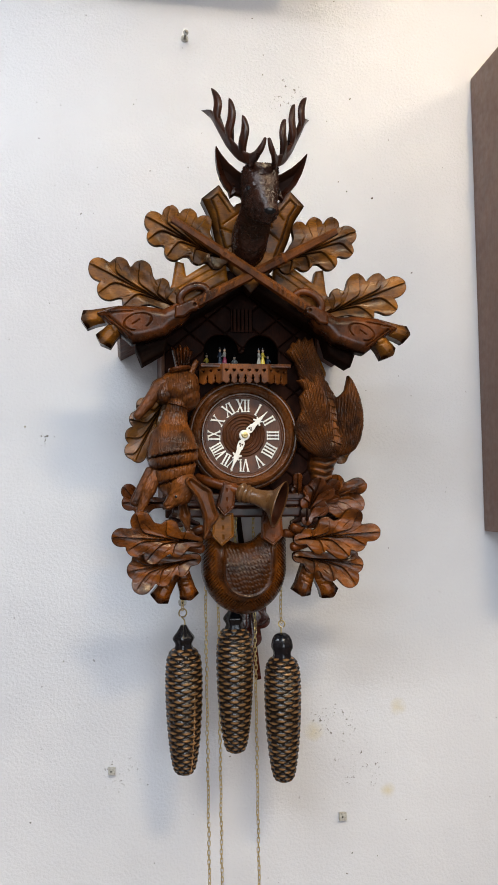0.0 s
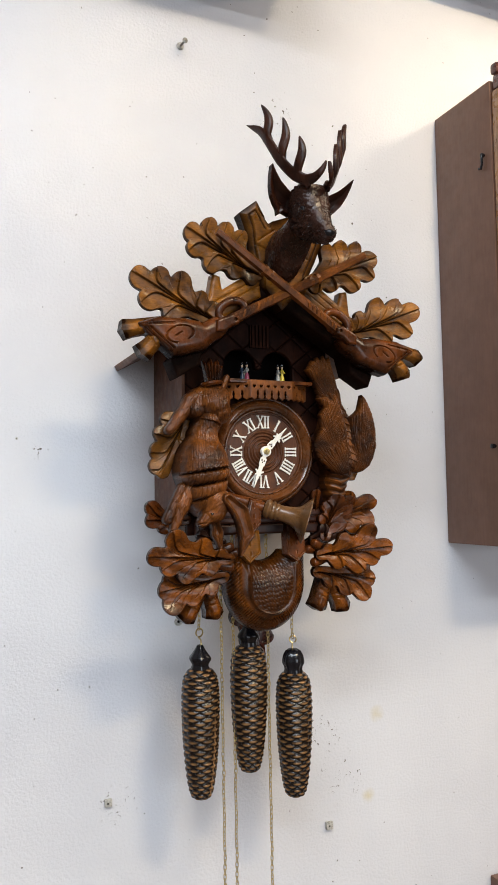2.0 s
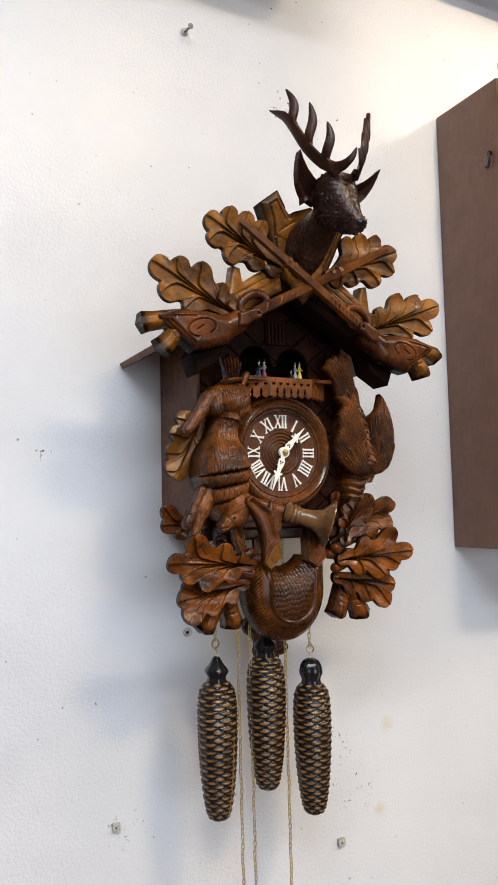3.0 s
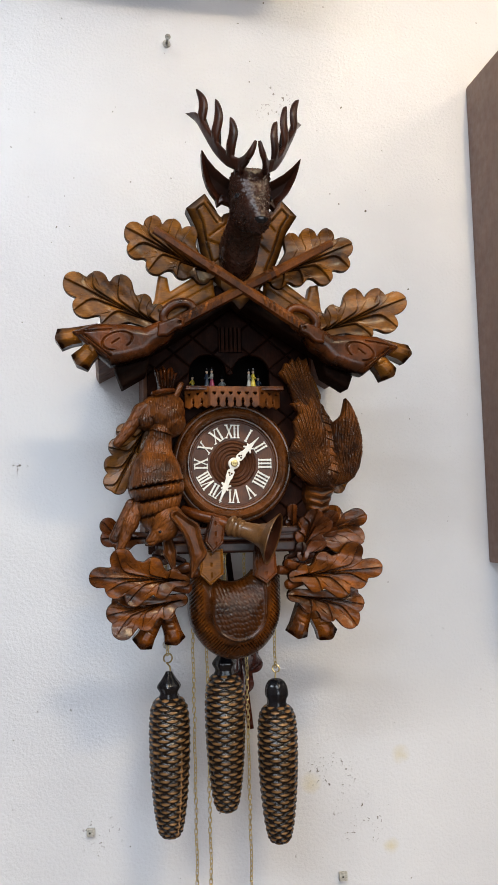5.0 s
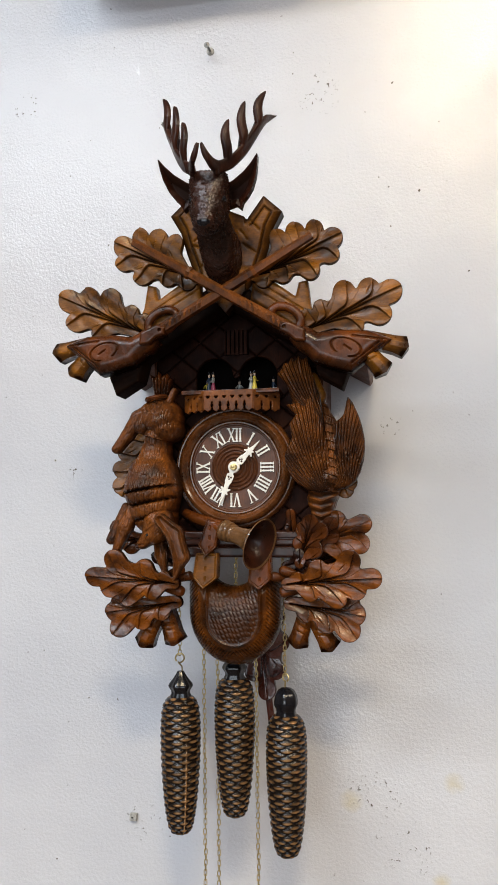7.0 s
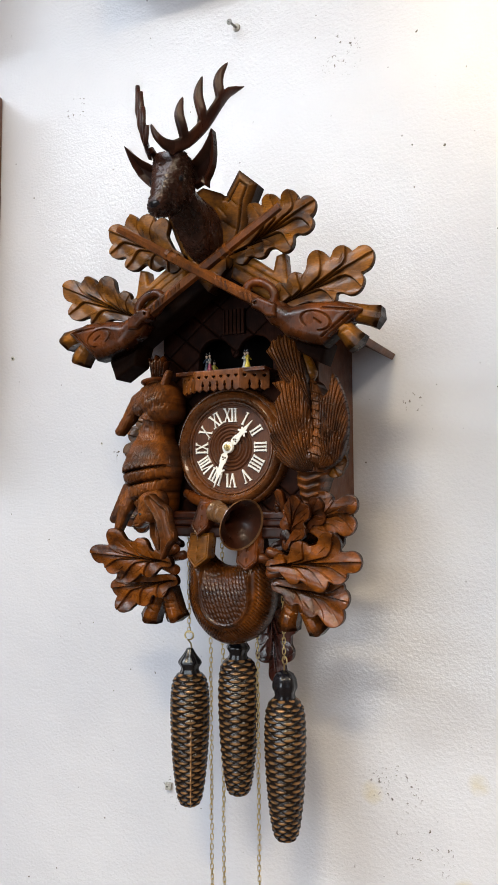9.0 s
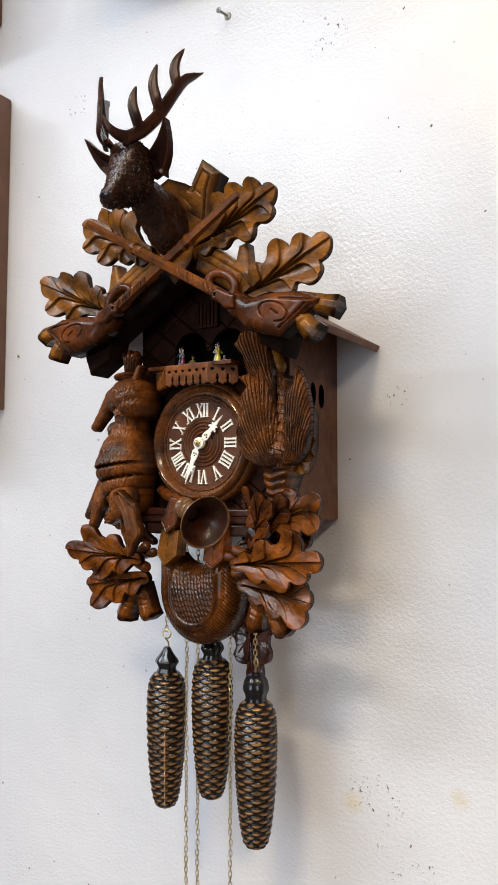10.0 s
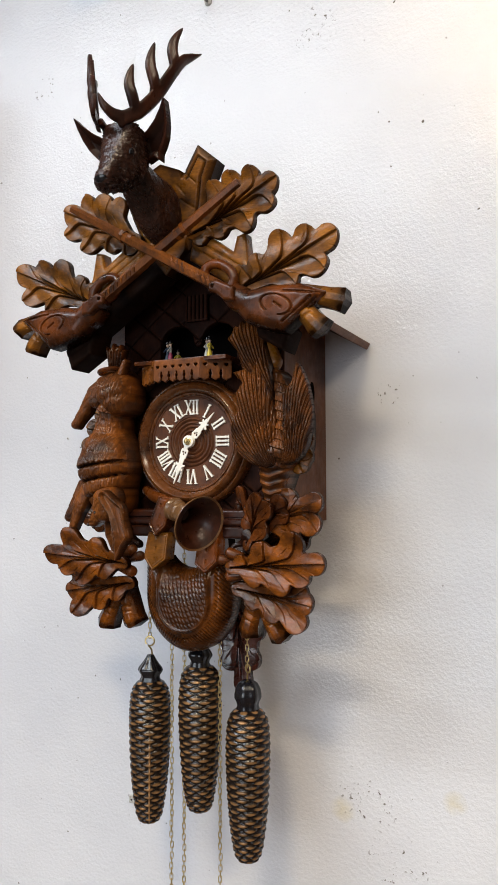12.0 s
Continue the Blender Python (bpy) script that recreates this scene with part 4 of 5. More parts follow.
# hare, hung by its hind legs
HARE = [((-0.0905, 1.664), (-0.090, 1.645), 0.010, 0.0235), ((-0.090, 1.645), (-0.083, 1.630), 0.0250, 0.0175), ((-0.097, 1.616), (-0.1005, 1.600), 0.0145, 0.0165), ((-0.101, 1.598), (-0.1035, 1.566), 0.0175, 0.0305), ((-0.1035, 1.566), (-0.1035, 1.551), 0.0315, 0.0345),
        ((-0.105, 1.650), (-0.115, 1.634), 0.0150, 0.0115), ((-0.1035, 1.551), (-0.1015, 1.519), 0.0345, 0.0265), ((-0.1015, 1.519), (-0.096, 1.505), 0.0245, 0.020)]
BANDS = ((1.550, 0.14), (1.533, 0.20), (1.514, 0.26))


def hare_h(X, Z, D):
    h = mound(X, Z, HARE)[1] * 0.95 + 0.010 * np.exp(-(np.hypot(X + 0.086, (Z - 1.634) * 0.9) / 0.020) ** 2)
    band = np.zeros(X.shape)
    for zc, k in BANDS:
        e = Z - zc - k * (X + 0.105) - 0.0010 * np.sin(X * 900)
        band = np.maximum(band, np.exp(-(e / 0.0016) ** 2))
    # the pelt hangs over in a fringe, then in two thick rolls
    e = Z - 0.18 * (X + 0.105)
    fringe = 0.0065 * np.clip(1 - (e - 1.551) / 0.028, 0, 1) * (e > 1.551)
    rolls = np.zeros(X.shape)
    for lo, hi in ((1.514, 1.532), (1.533, 1.550)):
        f = (e - lo) / (hi - lo)
        rolls = rolls + 0.0058 * np.sqrt(np.clip(1 - (2 * f - 1) ** 2, 0, 1))
    haunch = 0.007 * np.clip(1 - (Z - 1.614 + 0.3 * (X + 0.09)) / 0.03, 0, 1) * (Z + 0.3 * (X + 0.09) > 1.614)
    step_ = fringe + rolls + haunch
    return h + step_ - 0.0045 * band - fur(X, Z, 84, 0.0020, 0.0015) + 0.001


# darker in the creases between the rolls and in the fur cuts
def hare_tone(X, Z, D):
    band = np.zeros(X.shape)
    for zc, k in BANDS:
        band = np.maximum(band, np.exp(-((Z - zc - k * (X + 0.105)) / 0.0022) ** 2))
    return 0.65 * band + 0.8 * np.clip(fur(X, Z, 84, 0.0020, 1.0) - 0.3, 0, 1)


hare = carve("carved_hare", lambda X, Z: mound(X, Z, HARE)[0], hare_h, (-0.150, -0.062, 1.488, 1.680), 0.0007, 0.030, FUR, clock, flat(-0.150), "brown carved hanging hare with gouged fur", hare_tone)
LEGS = [("hind_leg", [((-0.106, 1.653), (-0.122, 1.644), 0.0105, 0.0100), ((-0.122, 1.644), (-0.137, 1.622), 0.0100, 0.0078), ((-0.137, 1.622), (-0.1515, 1.604), 0.0076, 0.0062)], -0.153, 58),
        ("hind_leg", [((-0.080, 1.660), (-0.071, 1.678), 0.0045, 0.0036)], -0.160, 50),
        ("fore_leg", [((-0.126, 1.524), (-0.137, 1.503), 0.0085, 0.0100), ((-0.137, 1.503), (-0.149, 1.472), 0.0092, 0.0050)], -0.160, 66),
        ("fore_leg", [((-0.136, 1.528), (-0.156, 1.486), 0.0058, 0.0065)], -0.158, 62),
        ("hare_head", [((-0.090, 1.508), (-0.094, 1.497), 0.0195, 0.0165), ((-0.094, 1.497), (-0.111, 1.481), 0.0140, 0.0072)], -0.166, 50),
        ("hare_ear", [((-0.082, 1.512), (-0.064, 1.494), 0.0075, 0.0105), ((-0.064, 1.494), (-0.0555, 1.466), 0.0105, 0.0100), ((-0.0555, 1.466), (-0.064, 1.437), 0.0095, 0.0012)], -0.186, 100),
        ("hare_ear", [((-0.092, 1.488), (-0.088, 1.466), 0.006, 0.0075), ((-0.088, 1.466), (-0.083, 1.443), 0.0075, 0.002)], -0.162, 100)]
for nm, caps, y0, ang in LEGS:
    xs = [c[i][0] for c in caps for i in (0, 1)]
    zs = [c[i][1] for c in caps for i in (0, 1)]

    def limb(X, Z, D, c=caps, a=ang, nm=nm):
        h = mound(X, Z, c)[1] * (0.75 if nm == "fore_leg" else 0.9) - fur(X, Z, a, 0.0019, 0.0003 if nm == "hare_ear" else 0.0012)
        if nm == "hare_ear":
            h = h * 0.7 - 0.0075 * np.clip((D - 0.0024) / 0.004, 0, 1)
        if nm == "hare_head":
            h = h - 0.0025 * np.exp(-(np.hypot((X + 0.1010) * 0.7, Z - 1.4960) / 0.0042) ** 2) - 0.002 * groove(X, Z, (-0.120, 1.479), (-0.108, 1.480), 0.0009, 1)
        return h

    m = 0.024 if nm == "hare_head" else 0.014
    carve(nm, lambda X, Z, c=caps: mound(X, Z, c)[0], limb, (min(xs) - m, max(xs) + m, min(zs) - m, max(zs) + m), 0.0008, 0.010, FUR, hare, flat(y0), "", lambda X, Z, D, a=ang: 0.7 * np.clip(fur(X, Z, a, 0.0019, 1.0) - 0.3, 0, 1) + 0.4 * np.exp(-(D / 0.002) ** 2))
SHEAF = [(-0.0810, 1.664), (-0.0985, 1.664), (-0.1015, 1.684), (-0.1050, 1.702), (-0.0985, 1.697), (-0.0940, 1.705), (-0.0885, 1.698), (-0.0830, 1.703), (-0.0775, 1.694), (-0.0735, 1.696), (-0.0785, 1.682)]


def strands(X, Z):
    """Cuts between the strands, which spread upwards."""
    q = (X + 0.0895) / (0.0085 + 0.28 * (Z - 1.664)) * 3.4
    return 1 - np.abs(2 * (q - np.floor(q)) - 1) ** 1.5


carve("rope_end", lambda X, Z: poly(X, Z, SHEAF), lambda X, Z, D: dome(D, 0.006, 0.007) - 0.0032 * (1 - strands(X, Z)), (-0.112, -0.066, 1.66, 1.72), 0.0007, 0.006, CARVED, hare, flat(-0.152), "", lambda X, Z, D: 0.45 + 0.5 * (1 - strands(X, Z)))
mesh_ob("rope", *tube([(-0.094 + 0.013 * math.cos(a), -0.160 + 0.012 * math.sin(a), 1.668 + 0.002 * math.cos(a)) for a in np.linspace(0, 2 * math.pi, 20, endpoint=False)], 0.003, 6, True), CARVED, hare)
lathe("hare_eye", [(0.0001, -0.0026), (0.0020, -0.0017), (0.0026, 0), (0.0020, 0.0017), (0.0001, 0.0026)], BLACK, hare, Matrix.Translation((-0.1010, -0.1765, 1.4925)) @ Matrix.Scale(0.8, 4), 12, "black carved eye")
lathe("hare_nose", [(0.0001, -0.0026), (0.0026, -0.0017), (0.0034, 0), (0.0026, 0.0017), (0.0001, 0.0026)], DARK, hare, Matrix.Translation((-0.1165, -0.1690, 1.4770)) @ Matrix.Scale(0.8, 4), 12)
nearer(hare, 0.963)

# game bird, hung head down
BODY = [((0.110, 1.645), (0.120, 1.600), 0.014, 0.030), ((0.120, 1.600), (0.121, 1.574), 0.032, 0.031), ((0.117, 1.555), (0.112, 1.535), 0.022, 0.017), ((0.112, 1.535), (0.112, 1.508), 0.017, 0.011)]


def bird_h(X, Z, D):
    h = mound(X, Z, BODY)[1] * (0.42 + 0.5 * np.clip((1.600 - Z) / 0.04, 0, 1))
    neck_ = (Z < 1.543) * 0.0034 * np.abs(np.sin((Z - 0.35 * np.abs(X - 0.112)) * 330))
    tuft = 0.0022 * ((1.0 - (Z + 0.35 * np.abs(X - 0.116)) * 95) % 1.0)
    return h + (tuft - fur(X, Z, 95, 0.0026, 0.0018)) * (Z >= 1.543) - neck_


bird = carve("carved_game_bird", lambda X, Z: mound(X, Z, BODY)[0], bird_h, (0.080, 0.158, 1.494, 1.665), 0.0007, 0.030, FUR, clock, flat(-0.150), "brown carved game bird hung head down", lambda X, Z, D: fur(X, Z, 95, 0.0026, 0.6) * (Z > 1.543) + 0.6 * (np.abs(np.sin((Z - 0.35 * np.abs(X - 0.112)) * 330)) > 0.8) * (Z < 1.543))


def feathered(name, outline, root, tiers, y0, slope, label="", wide=0.056):
    """A carved wing or tail: an outline filled with long feathers that fan out from the root, in overlapping tiers."""
    xs, zs = [q[0] for q in outline], [q[1] for q in outline]
    mx = sum(xs) / len(xs)

    def lines(X, Z):
        th = np.arctan2(X - root[0], Z - root[1])
        r = np.hypot(X - root[0], Z - root[1])
        th = th + 0.05 * np.sin(r * 30 + 0.5)
        h, cut_ = np.zeros(X.shape), np.zeros(X.shape)
        for k, rt in enumerate((9.0,) + tiers):
            q = th / (wide * (1 + 0.55 * k)) + 0.37 * k
            n = np.floor(q)
            w = q - n - 0.5
            end = rt + 0.006 * np.sin(n * 2.7 + k) - 0.022 * w * w / 0.25 * (0.4 if k else 0)
            on = r < end
            mine = 0.0022 * k + 0.0016 * (q - n) - 0.0018 * np.clip((r - end + 0.006) / 0.006, 0, 1)
            quill = np.exp(-((w * wide * (1 + 0.55 * k) * r) / 0.0005) ** 2)
            barb = np.clip(np.abs(np.sin((th / wide * 3.1 + 3.0 * np.abs(w) * r / 0.06 + 2 * k) * math.pi)) * -2.2 + 1.0, 0, 1)
            edge = np.exp(-((0.5 - np.abs(w)) * wide * (1 + 0.55 * k) * r / 0.0006) ** 2) + np.exp(-((r - end) / 0.0012) ** 2)
            c = np.clip(0.45 * quill + 0.4 * barb + 0.9 * edge, 0, 1)
            h, cut_ = np.where(on, mine, h), np.where(on, c, cut_)
        return h, cut_

    def height(X, Z, D):
        h, c = lines(X, Z)
        return dome(D, 0.015, 0.009) + h - 0.0022 * c

    return carve(name, lambda X, Z: poly(X, Z, outline) - 0.0006, height, (min(xs) - 0.002, max(xs) + 0.002, min(zs) - 0.002, max(zs) + 0.002), 0.0006, 0.007, FUR, bird, lambda X, Z, H: (X, y0 + slope * (X - mx) - H, Z), label, lambda X, Z, D: 0.8 * lines(X, Z)[1] + 0.3 * np.exp(-(D / 0.0012) ** 1.5))


WL = [(0.0725, 1.6525), (0.084, 1.640), (0.0755, 1.629), (0.079, 1.612), (0.0695, 1.590), (0.071, 1.577), (0.077, 1.564), (0.086, 1.554), (0.098, 1.547), (0.112, 1.544), (0.122, 1.546), (0.127, 1.558), (0.127, 1.578), (0.122, 1.600), (0.115, 1.628), (0.106, 1.652), (0.100, 1.662), (0.094, 1.650), (0.086, 1.655)]
WR = [(0.1478, 1.6605), (0.153, 1.654), (0.157, 1.645), (0.1615, 1.634), (0.1645, 1.622), (0.1668, 1.609), (0.1670, 1.596), (0.1655, 1.583), (0.1610, 1.568), (0.155, 1.557), (0.146, 1.550), (0.136, 1.547), (0.128, 1.548), (0.126, 1.572), (0.131, 1.603), (0.1295, 1.628), (0.1385, 1.6345), (0.143, 1.640)]
TL = [(0.060, 1.694), (0.0655, 1.700), (0.069, 1.708), (0.0735, 1.706), (0.078, 1.714), (0.082, 1.709), (0.087, 1.716), (0.0915, 1.710), (0.097, 1.714), (0.104, 1.690), (0.113, 1.660), (0.120, 1.610), (0.096, 1.606), (0.084, 1.640), (0.072, 1.680)]
feathered("wing", WL, (0.128, 1.522), (0.070,), -0.168, 0.10, "brown carved folded wing", 0.042)
feathered("wing", WR, (0.146, 1.525), (0.066,), -0.166, -0.18, "brown carved folded wing", 0.040)
feathered("tail", TL, (0.122, 1.615), (0.055,), -0.160, 0.0, "brown carved tail feathers", 0.050)
KNOT = [((0.103, 1.690), (0.112, 1.666), 0.007, 0.0085), ((0.112, 1.666), (0.110, 1.650), 0.006, 0.005)]
carve("claw", lambda X, Z: mound(X, Z, KNOT)[0], lambda X, Z, D: mound(X, Z, KNOT)[1] * 0.9, (0.090, 0.125, 1.64, 1.70), 0.0009, 0.004, LEAF, bird, flat(-0.146))
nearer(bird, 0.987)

# horn
A, B = Vector((-0.012, -0.180, 1.4995)), Vector((0.0400, -0.205, 1.4815))
hm = Matrix.Translation(A) @ (B - A).to_track_quat("Z", "Y").to_matrix().to_4x4()
HL = (B - A).length
prof = [(0.0001, 0), (0.0095, 0), (0.0125, 0.003), (0.0135, 0.0055), (0.0122, 0.008), (0.0110, 0.009), (0.0128, 0.0115), (0.0126, 0.014), (0.0106, 0.0155), (0.0116, 0.0175), (0.0112, 0.0195), (0.0102, 0.0205), (0.0108, 0.028), (0.0125, 0.038), (0.0160, 0.047), (0.0225, 0.0525), (0.0285, HL - 0.0035), (0.0320, HL - 0.0008), (0.0316, HL + 0.0004), (0.0296, HL - 0.0010), (0.0250, HL - 0.0042), (0.0200, HL - 0.0075), (0.0142, 0.0450), (0.0104, 0.0360), (0.0078, 0.0250), (0.0001, 0.0215)]
horn = lathe("hunting_horn", prof, HORN, clock, hm, 56, "pale brown carved hunting horn with flared mouth")
horn.data.materials.append(DARK)
for pl in horn.data.polygons:
    pl.material_index = 1 if 19 * 56 <= pl.index < 25 * 56 else 0
mesh_ob("horn_tube", *tube([(-0.012, -0.176, 1.4995), (-0.03, -0.168, 1.507), (-0.050, -0.160, 1.513), (-0.066, -0.152, 1.520)], [0.0085, 0.0075, 0.007, 0.006], 12), CARVED, horn)

# game bag with straps
def bag_sdf(X, Z):
    low = (np.hypot((X + 0.001) / 0.0590, np.minimum(0, Z - 1.398) / 0.0670) - 1) * 0.059
    return np.maximum(np.maximum(low, Z - 1.4415), -(np.hypot((X + 0.004) * 0.95, Z - 1.4575) - 0.0300))


def bag_zones(X, Z):
    """How far out (r), the fringe cuts, the U-shaped ridges, the pale border stripe and the gouged middle."""
    r = np.hypot((X + 0.001) / 0.0590, np.minimum(0, Z - 1.400) / 0.0670)
    q = (Z + 1.15 * np.abs(X)) / 0.0052
    rim = np.clip((r - 0.71) / 0.03, 0, 1)
    fringe = np.clip(1 - np.abs(q - np.floor(q) - 0.5) / 0.17, 0, 1) * rim * np.clip((Z - 1.341 - 0.10 * X) / 0.006, 0, 1)
    ridge = np.exp(-((r - 0.765) / 0.022) ** 2)
    stripe = np.exp(-((r - 0.76) / 0.085) ** 2) * np.clip((Z - 1.352) / 0.018, 0, 1)
    r2 = np.hypot((X - 0.001) / 0.0335, np.minimum(0, Z - 1.392) / 0.0345)
    u_line = np.exp(-((r2 - 1.0) / 0.045) ** 2) * (Z < 1.432)
    inner = np.clip((0.93 - r2) / 0.08, 0, 1)
    zz = Z - 0.10 * X + 0.0010 * np.sin(X * 320)
    row = np.floor(zz / 0.0066)
    gz = zz / 0.0066 - row
    gx = (X + 0.55 * (zz - row * 0.0066) + 0.0025 * (row % 2)) / 0.0048
    gx = gx - np.floor(gx) - 0.5
    scale = np.clip(1 - (gx / 0.46) ** 2, 0, 1) * np.clip(np.sin(math.pi * gz), 0, 1) ** 0.6
    return rim, fringe, ridge, stripe, u_line, inner, scale


def bag_h(X, Z, D):
    rim, fringe, ridge, stripe, u_line, inner, scale = bag_zones(X, Z)
    return dome(D, 0.046, 0.028) - 0.0030 * fringe - 0.0006 * ridge + 0.0022 * u_line + 0.0010 * inner * scale - 0.0008 * inner


def bag_tone(X, Z, D):
    rim, fringe, ridge, stripe, u_line, inner, scale = bag_zones(X, Z)
    return 0.76 - 0.64 * stripe - 0.12 * rim + 0.3 * fringe + 0.15 * ridge - 0.06 * u_line + inner * (0.05 - 0.10 * scale)


carve("game_bag", bag_sdf, bag_h, (-0.062, 0.060, 1.326, 1.444), 0.0007, 0.012, LOWLEAF, clock, flat(-0.152), "dark carved game bag with a fringed golden edge", bag_tone)


def strap(pts, y0, mat, seam):
    cx = sum(q[0] for q in pts) / len(pts)

    def h(X, Z, D):
        line = np.exp(-((D - 0.0022) / 0.0006) ** 2) * 0.0012
        st = groove(X, Z, (cx + seam, min(q[1] for q in pts) + 0.010), (cx + seam, max(q[1] for q in pts) - 0.006), 0.0009, 0.0018) * (np.abs(np.sin(Z * 250)) > 0.80)
        return 0.004 + dome(D, 0.002, 0.0012) - line - st

    return carve("strap", lambda X, Z: poly(X, Z, pts), h, (min(q[0] for q in pts) - 0.002, max(q[0] for q in pts) + 0.002, min(q[1] for q in pts) - 0.002, max(q[1] for q in pts) + 0.002), 0.0008, 0.014, mat, clock, lambda X, Z, H: (X, y0 - H + 0.18 * np.clip(Z - 1.45, -0.03, 0.06), Z), "golden carved strap with a pointed end")


strap([(-0.046, 1.470), (-0.0185, 1.470), (-0.0185, 1.4395), (-0.0355, 1.4265), (-0.049, 1.4405)], -0.176, LEAF, 0.0)
strap([(-0.0315, 1.513), (-0.0135, 1.510), (-0.0185, 1.478), (-0.0318, 1.4655), (-0.0420, 1.4795)], -0.184, CARVED, 0.0)
strap([(0.0235, 1.480), (0.0475, 1.480), (0.0485, 1.4385), (0.0343, 1.4260), (0.0205, 1.4355)], -0.176, CARVED, 0.0)

# lower leaf bunches
LOW = [(0.25, -0.113, 1.4615, 0.012), (0.50, -0.1535, 1.472, 0.014), (0.45, -0.1645, 1.4235, 0.013), (0.25, -0.140, 1.4095, 0.012), (0.12, -0.106, 1.4155, 0.011), (0.05, -0.088, 1.446, 0.009)]
DOWN = [(0.50, -0.1535, 1.368, 0.014), (0.35, -0.122, 1.3745, 0.012), (0.12, -0.095, 1.386, 0.010), (0.55, -0.1565, 1.412, 0.010)]
for fl in (1, -1):
    o = leaf("oak_leaf", (-0.070, 1.433), (-0.1835, 1.4415), LOW, -0.180, clock, r=0.0125, flip=fl, curl=0.014, twist=0.10 * fl, mat=LOWLEAF, label="golden brown carved oak leaf")
    q = leaf("oak_leaf", (-0.072, 1.408), (-0.1635, 1.394), DOWN, -0.164, clock, r=0.0135, flip=fl, curl=0.008, mat=LOWLEAF, label="brown carved oak leaf")
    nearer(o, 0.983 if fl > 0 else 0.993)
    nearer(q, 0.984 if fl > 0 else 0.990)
    stub("sawn_twig", (fl * -0.096, 1.398), (fl * -0.120, 1.353), 0.026, -0.160, clock, LOWLEAF)
    stub("sawn_twig", (fl * -0.090, 1.400), (fl * -0.0765, 1.3555), 0.026, -0.160, clock, LOWLEAF)
    for (ax, az), (bx, bz), r in (((-0.094, 1.436), (-0.061, 1.450), 0.0062), ((-0.096, 1.428), (-0.061, 1.422), 0.0068), ((-0.074, 1.436), (-0.050, 1.442), 0.006)):
        v, f = tube([(fl * (ax + (bx - ax) * k), -0.160 - 0.012 * k, az + (bz - az) * k) for k in (0, 0.35, 0.7, 0.92, 1.0, 1.04)], [r * 0.8, r * 0.85, r, r * 1.02, r * 0.8, r * 0.3], 12)
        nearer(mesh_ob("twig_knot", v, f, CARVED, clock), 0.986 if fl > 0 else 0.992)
leaf("oak_leaf", (0.072, 1.446), (0.1520, 1.4800), [(0.3, 0.108, 1.484, 0.013), (0.55, 0.136, 1.492, 0.012), (0.5, 0.148, 1.462, 0.012)], -0.150, clock, r=0.013, mat=CARVED, label="brown carved leaf behind the others")
UPR = [(0.20, 0.110, 1.511, 0.012), (0.40, 0.1325, 1.5205, 0.0135), (0.55, 0.1670, 1.4755, 0.013), (0.30, 0.142, 1.4655, 0.011)]
leaf("oak_leaf", (0.083, 1.474), (0.1705, 1.5095), UPR, -0.165, clock, r=0.0120, curl=0.010, mat=LOWLEAF, label="golden brown carved oak leaf")
leaf("oak_leaf", (0.074, 1.462), (0.0722, 1.5240), [(0.35, 0.086, 1.500, 0.006), (0.5, 0.066, 1.505, 0.005)], -0.163, clock, r=0.0065, mat=CARVED, curl=0.02, label="brown carved curled leaf")
leaf("oak_leaf", (0.083, 1.458), (0.1010, 1.5165), [(0.25, 0.0795, 1.490, 0.009), (0.5, 0.086, 1.508, 0.010), (0.45, 0.118, 1.503, 0.011), (0.2, 0.112, 1.478, 0.011)], -0.176, clock, r=0.0110, mat=CARVED, curl=0.024, twist=0.25, label="brown carved curled leaf")
leaf("oak_leaf", (0.094, 1.464), (0.1270, 1.5130), [(0.3, 0.106, 1.506, 0.010), (0.5, 0.132, 1.492, 0.010)], -0.170, clock, r=0.0100, mat=CARVED, curl=0.020, twist=-0.2, label="brown carved curled leaf")
leaf("oak_leaf", (0.066, 1.455), (0.098, 1.4625), [(0.4, 0.084, 1.476, 0.007), (0.5, 0.088, 1.450, 0.007)], -0.172, clock, r=0.008, mat=DARK, curl=0.010, label="dark carved curled leaf")
leaf("oak_leaf", (-0.068, 1.455), (-0.105, 1.4665), [(0.4, -0.084, 1.478, 0.008), (0.5, -0.096, 1.456, 0.007)], -0.168, clock, r=0.008, mat=DARK, curl=0.010, label="dark carved curled leaf")
leaf("oak_leaf", (-0.108, 1.630), (-0.150, 1.541), [(0.10, -0.1480, 1.618, 0.011), (0.30, -0.1575, 1.598, 0.012), (0.50, -0.1625, 1.5725, 0.0125), (0.74, -0.1625, 1.5505, 0.012), (0.30, -0.108, 1.590, 0.016)], -0.150, clock, r=0.011, label="golden brown carved leaf behind the hare")
leaf("oak_leaf", (-0.110, 1.485), (-0.168, 1.486), [(0.5, -0.1665, 1.508, 0.0105), (0.3, -0.150, 1.472, 0.011)], -0.146, clock, r=0.011, mat=CARVED, label="brown carved leaf behind the hare")
leaf("oak_leaf", (0.105, 1.612), (0.1440, 1.5375), [(0.18, 0.150, 1.598, 0.012), (0.42, 0.155, 1.572, 0.0125), (0.70, 0.1535, 1.5525, 0.011)], -0.152, clock, r=0.0105, label="brown carved leaf behind the bird")

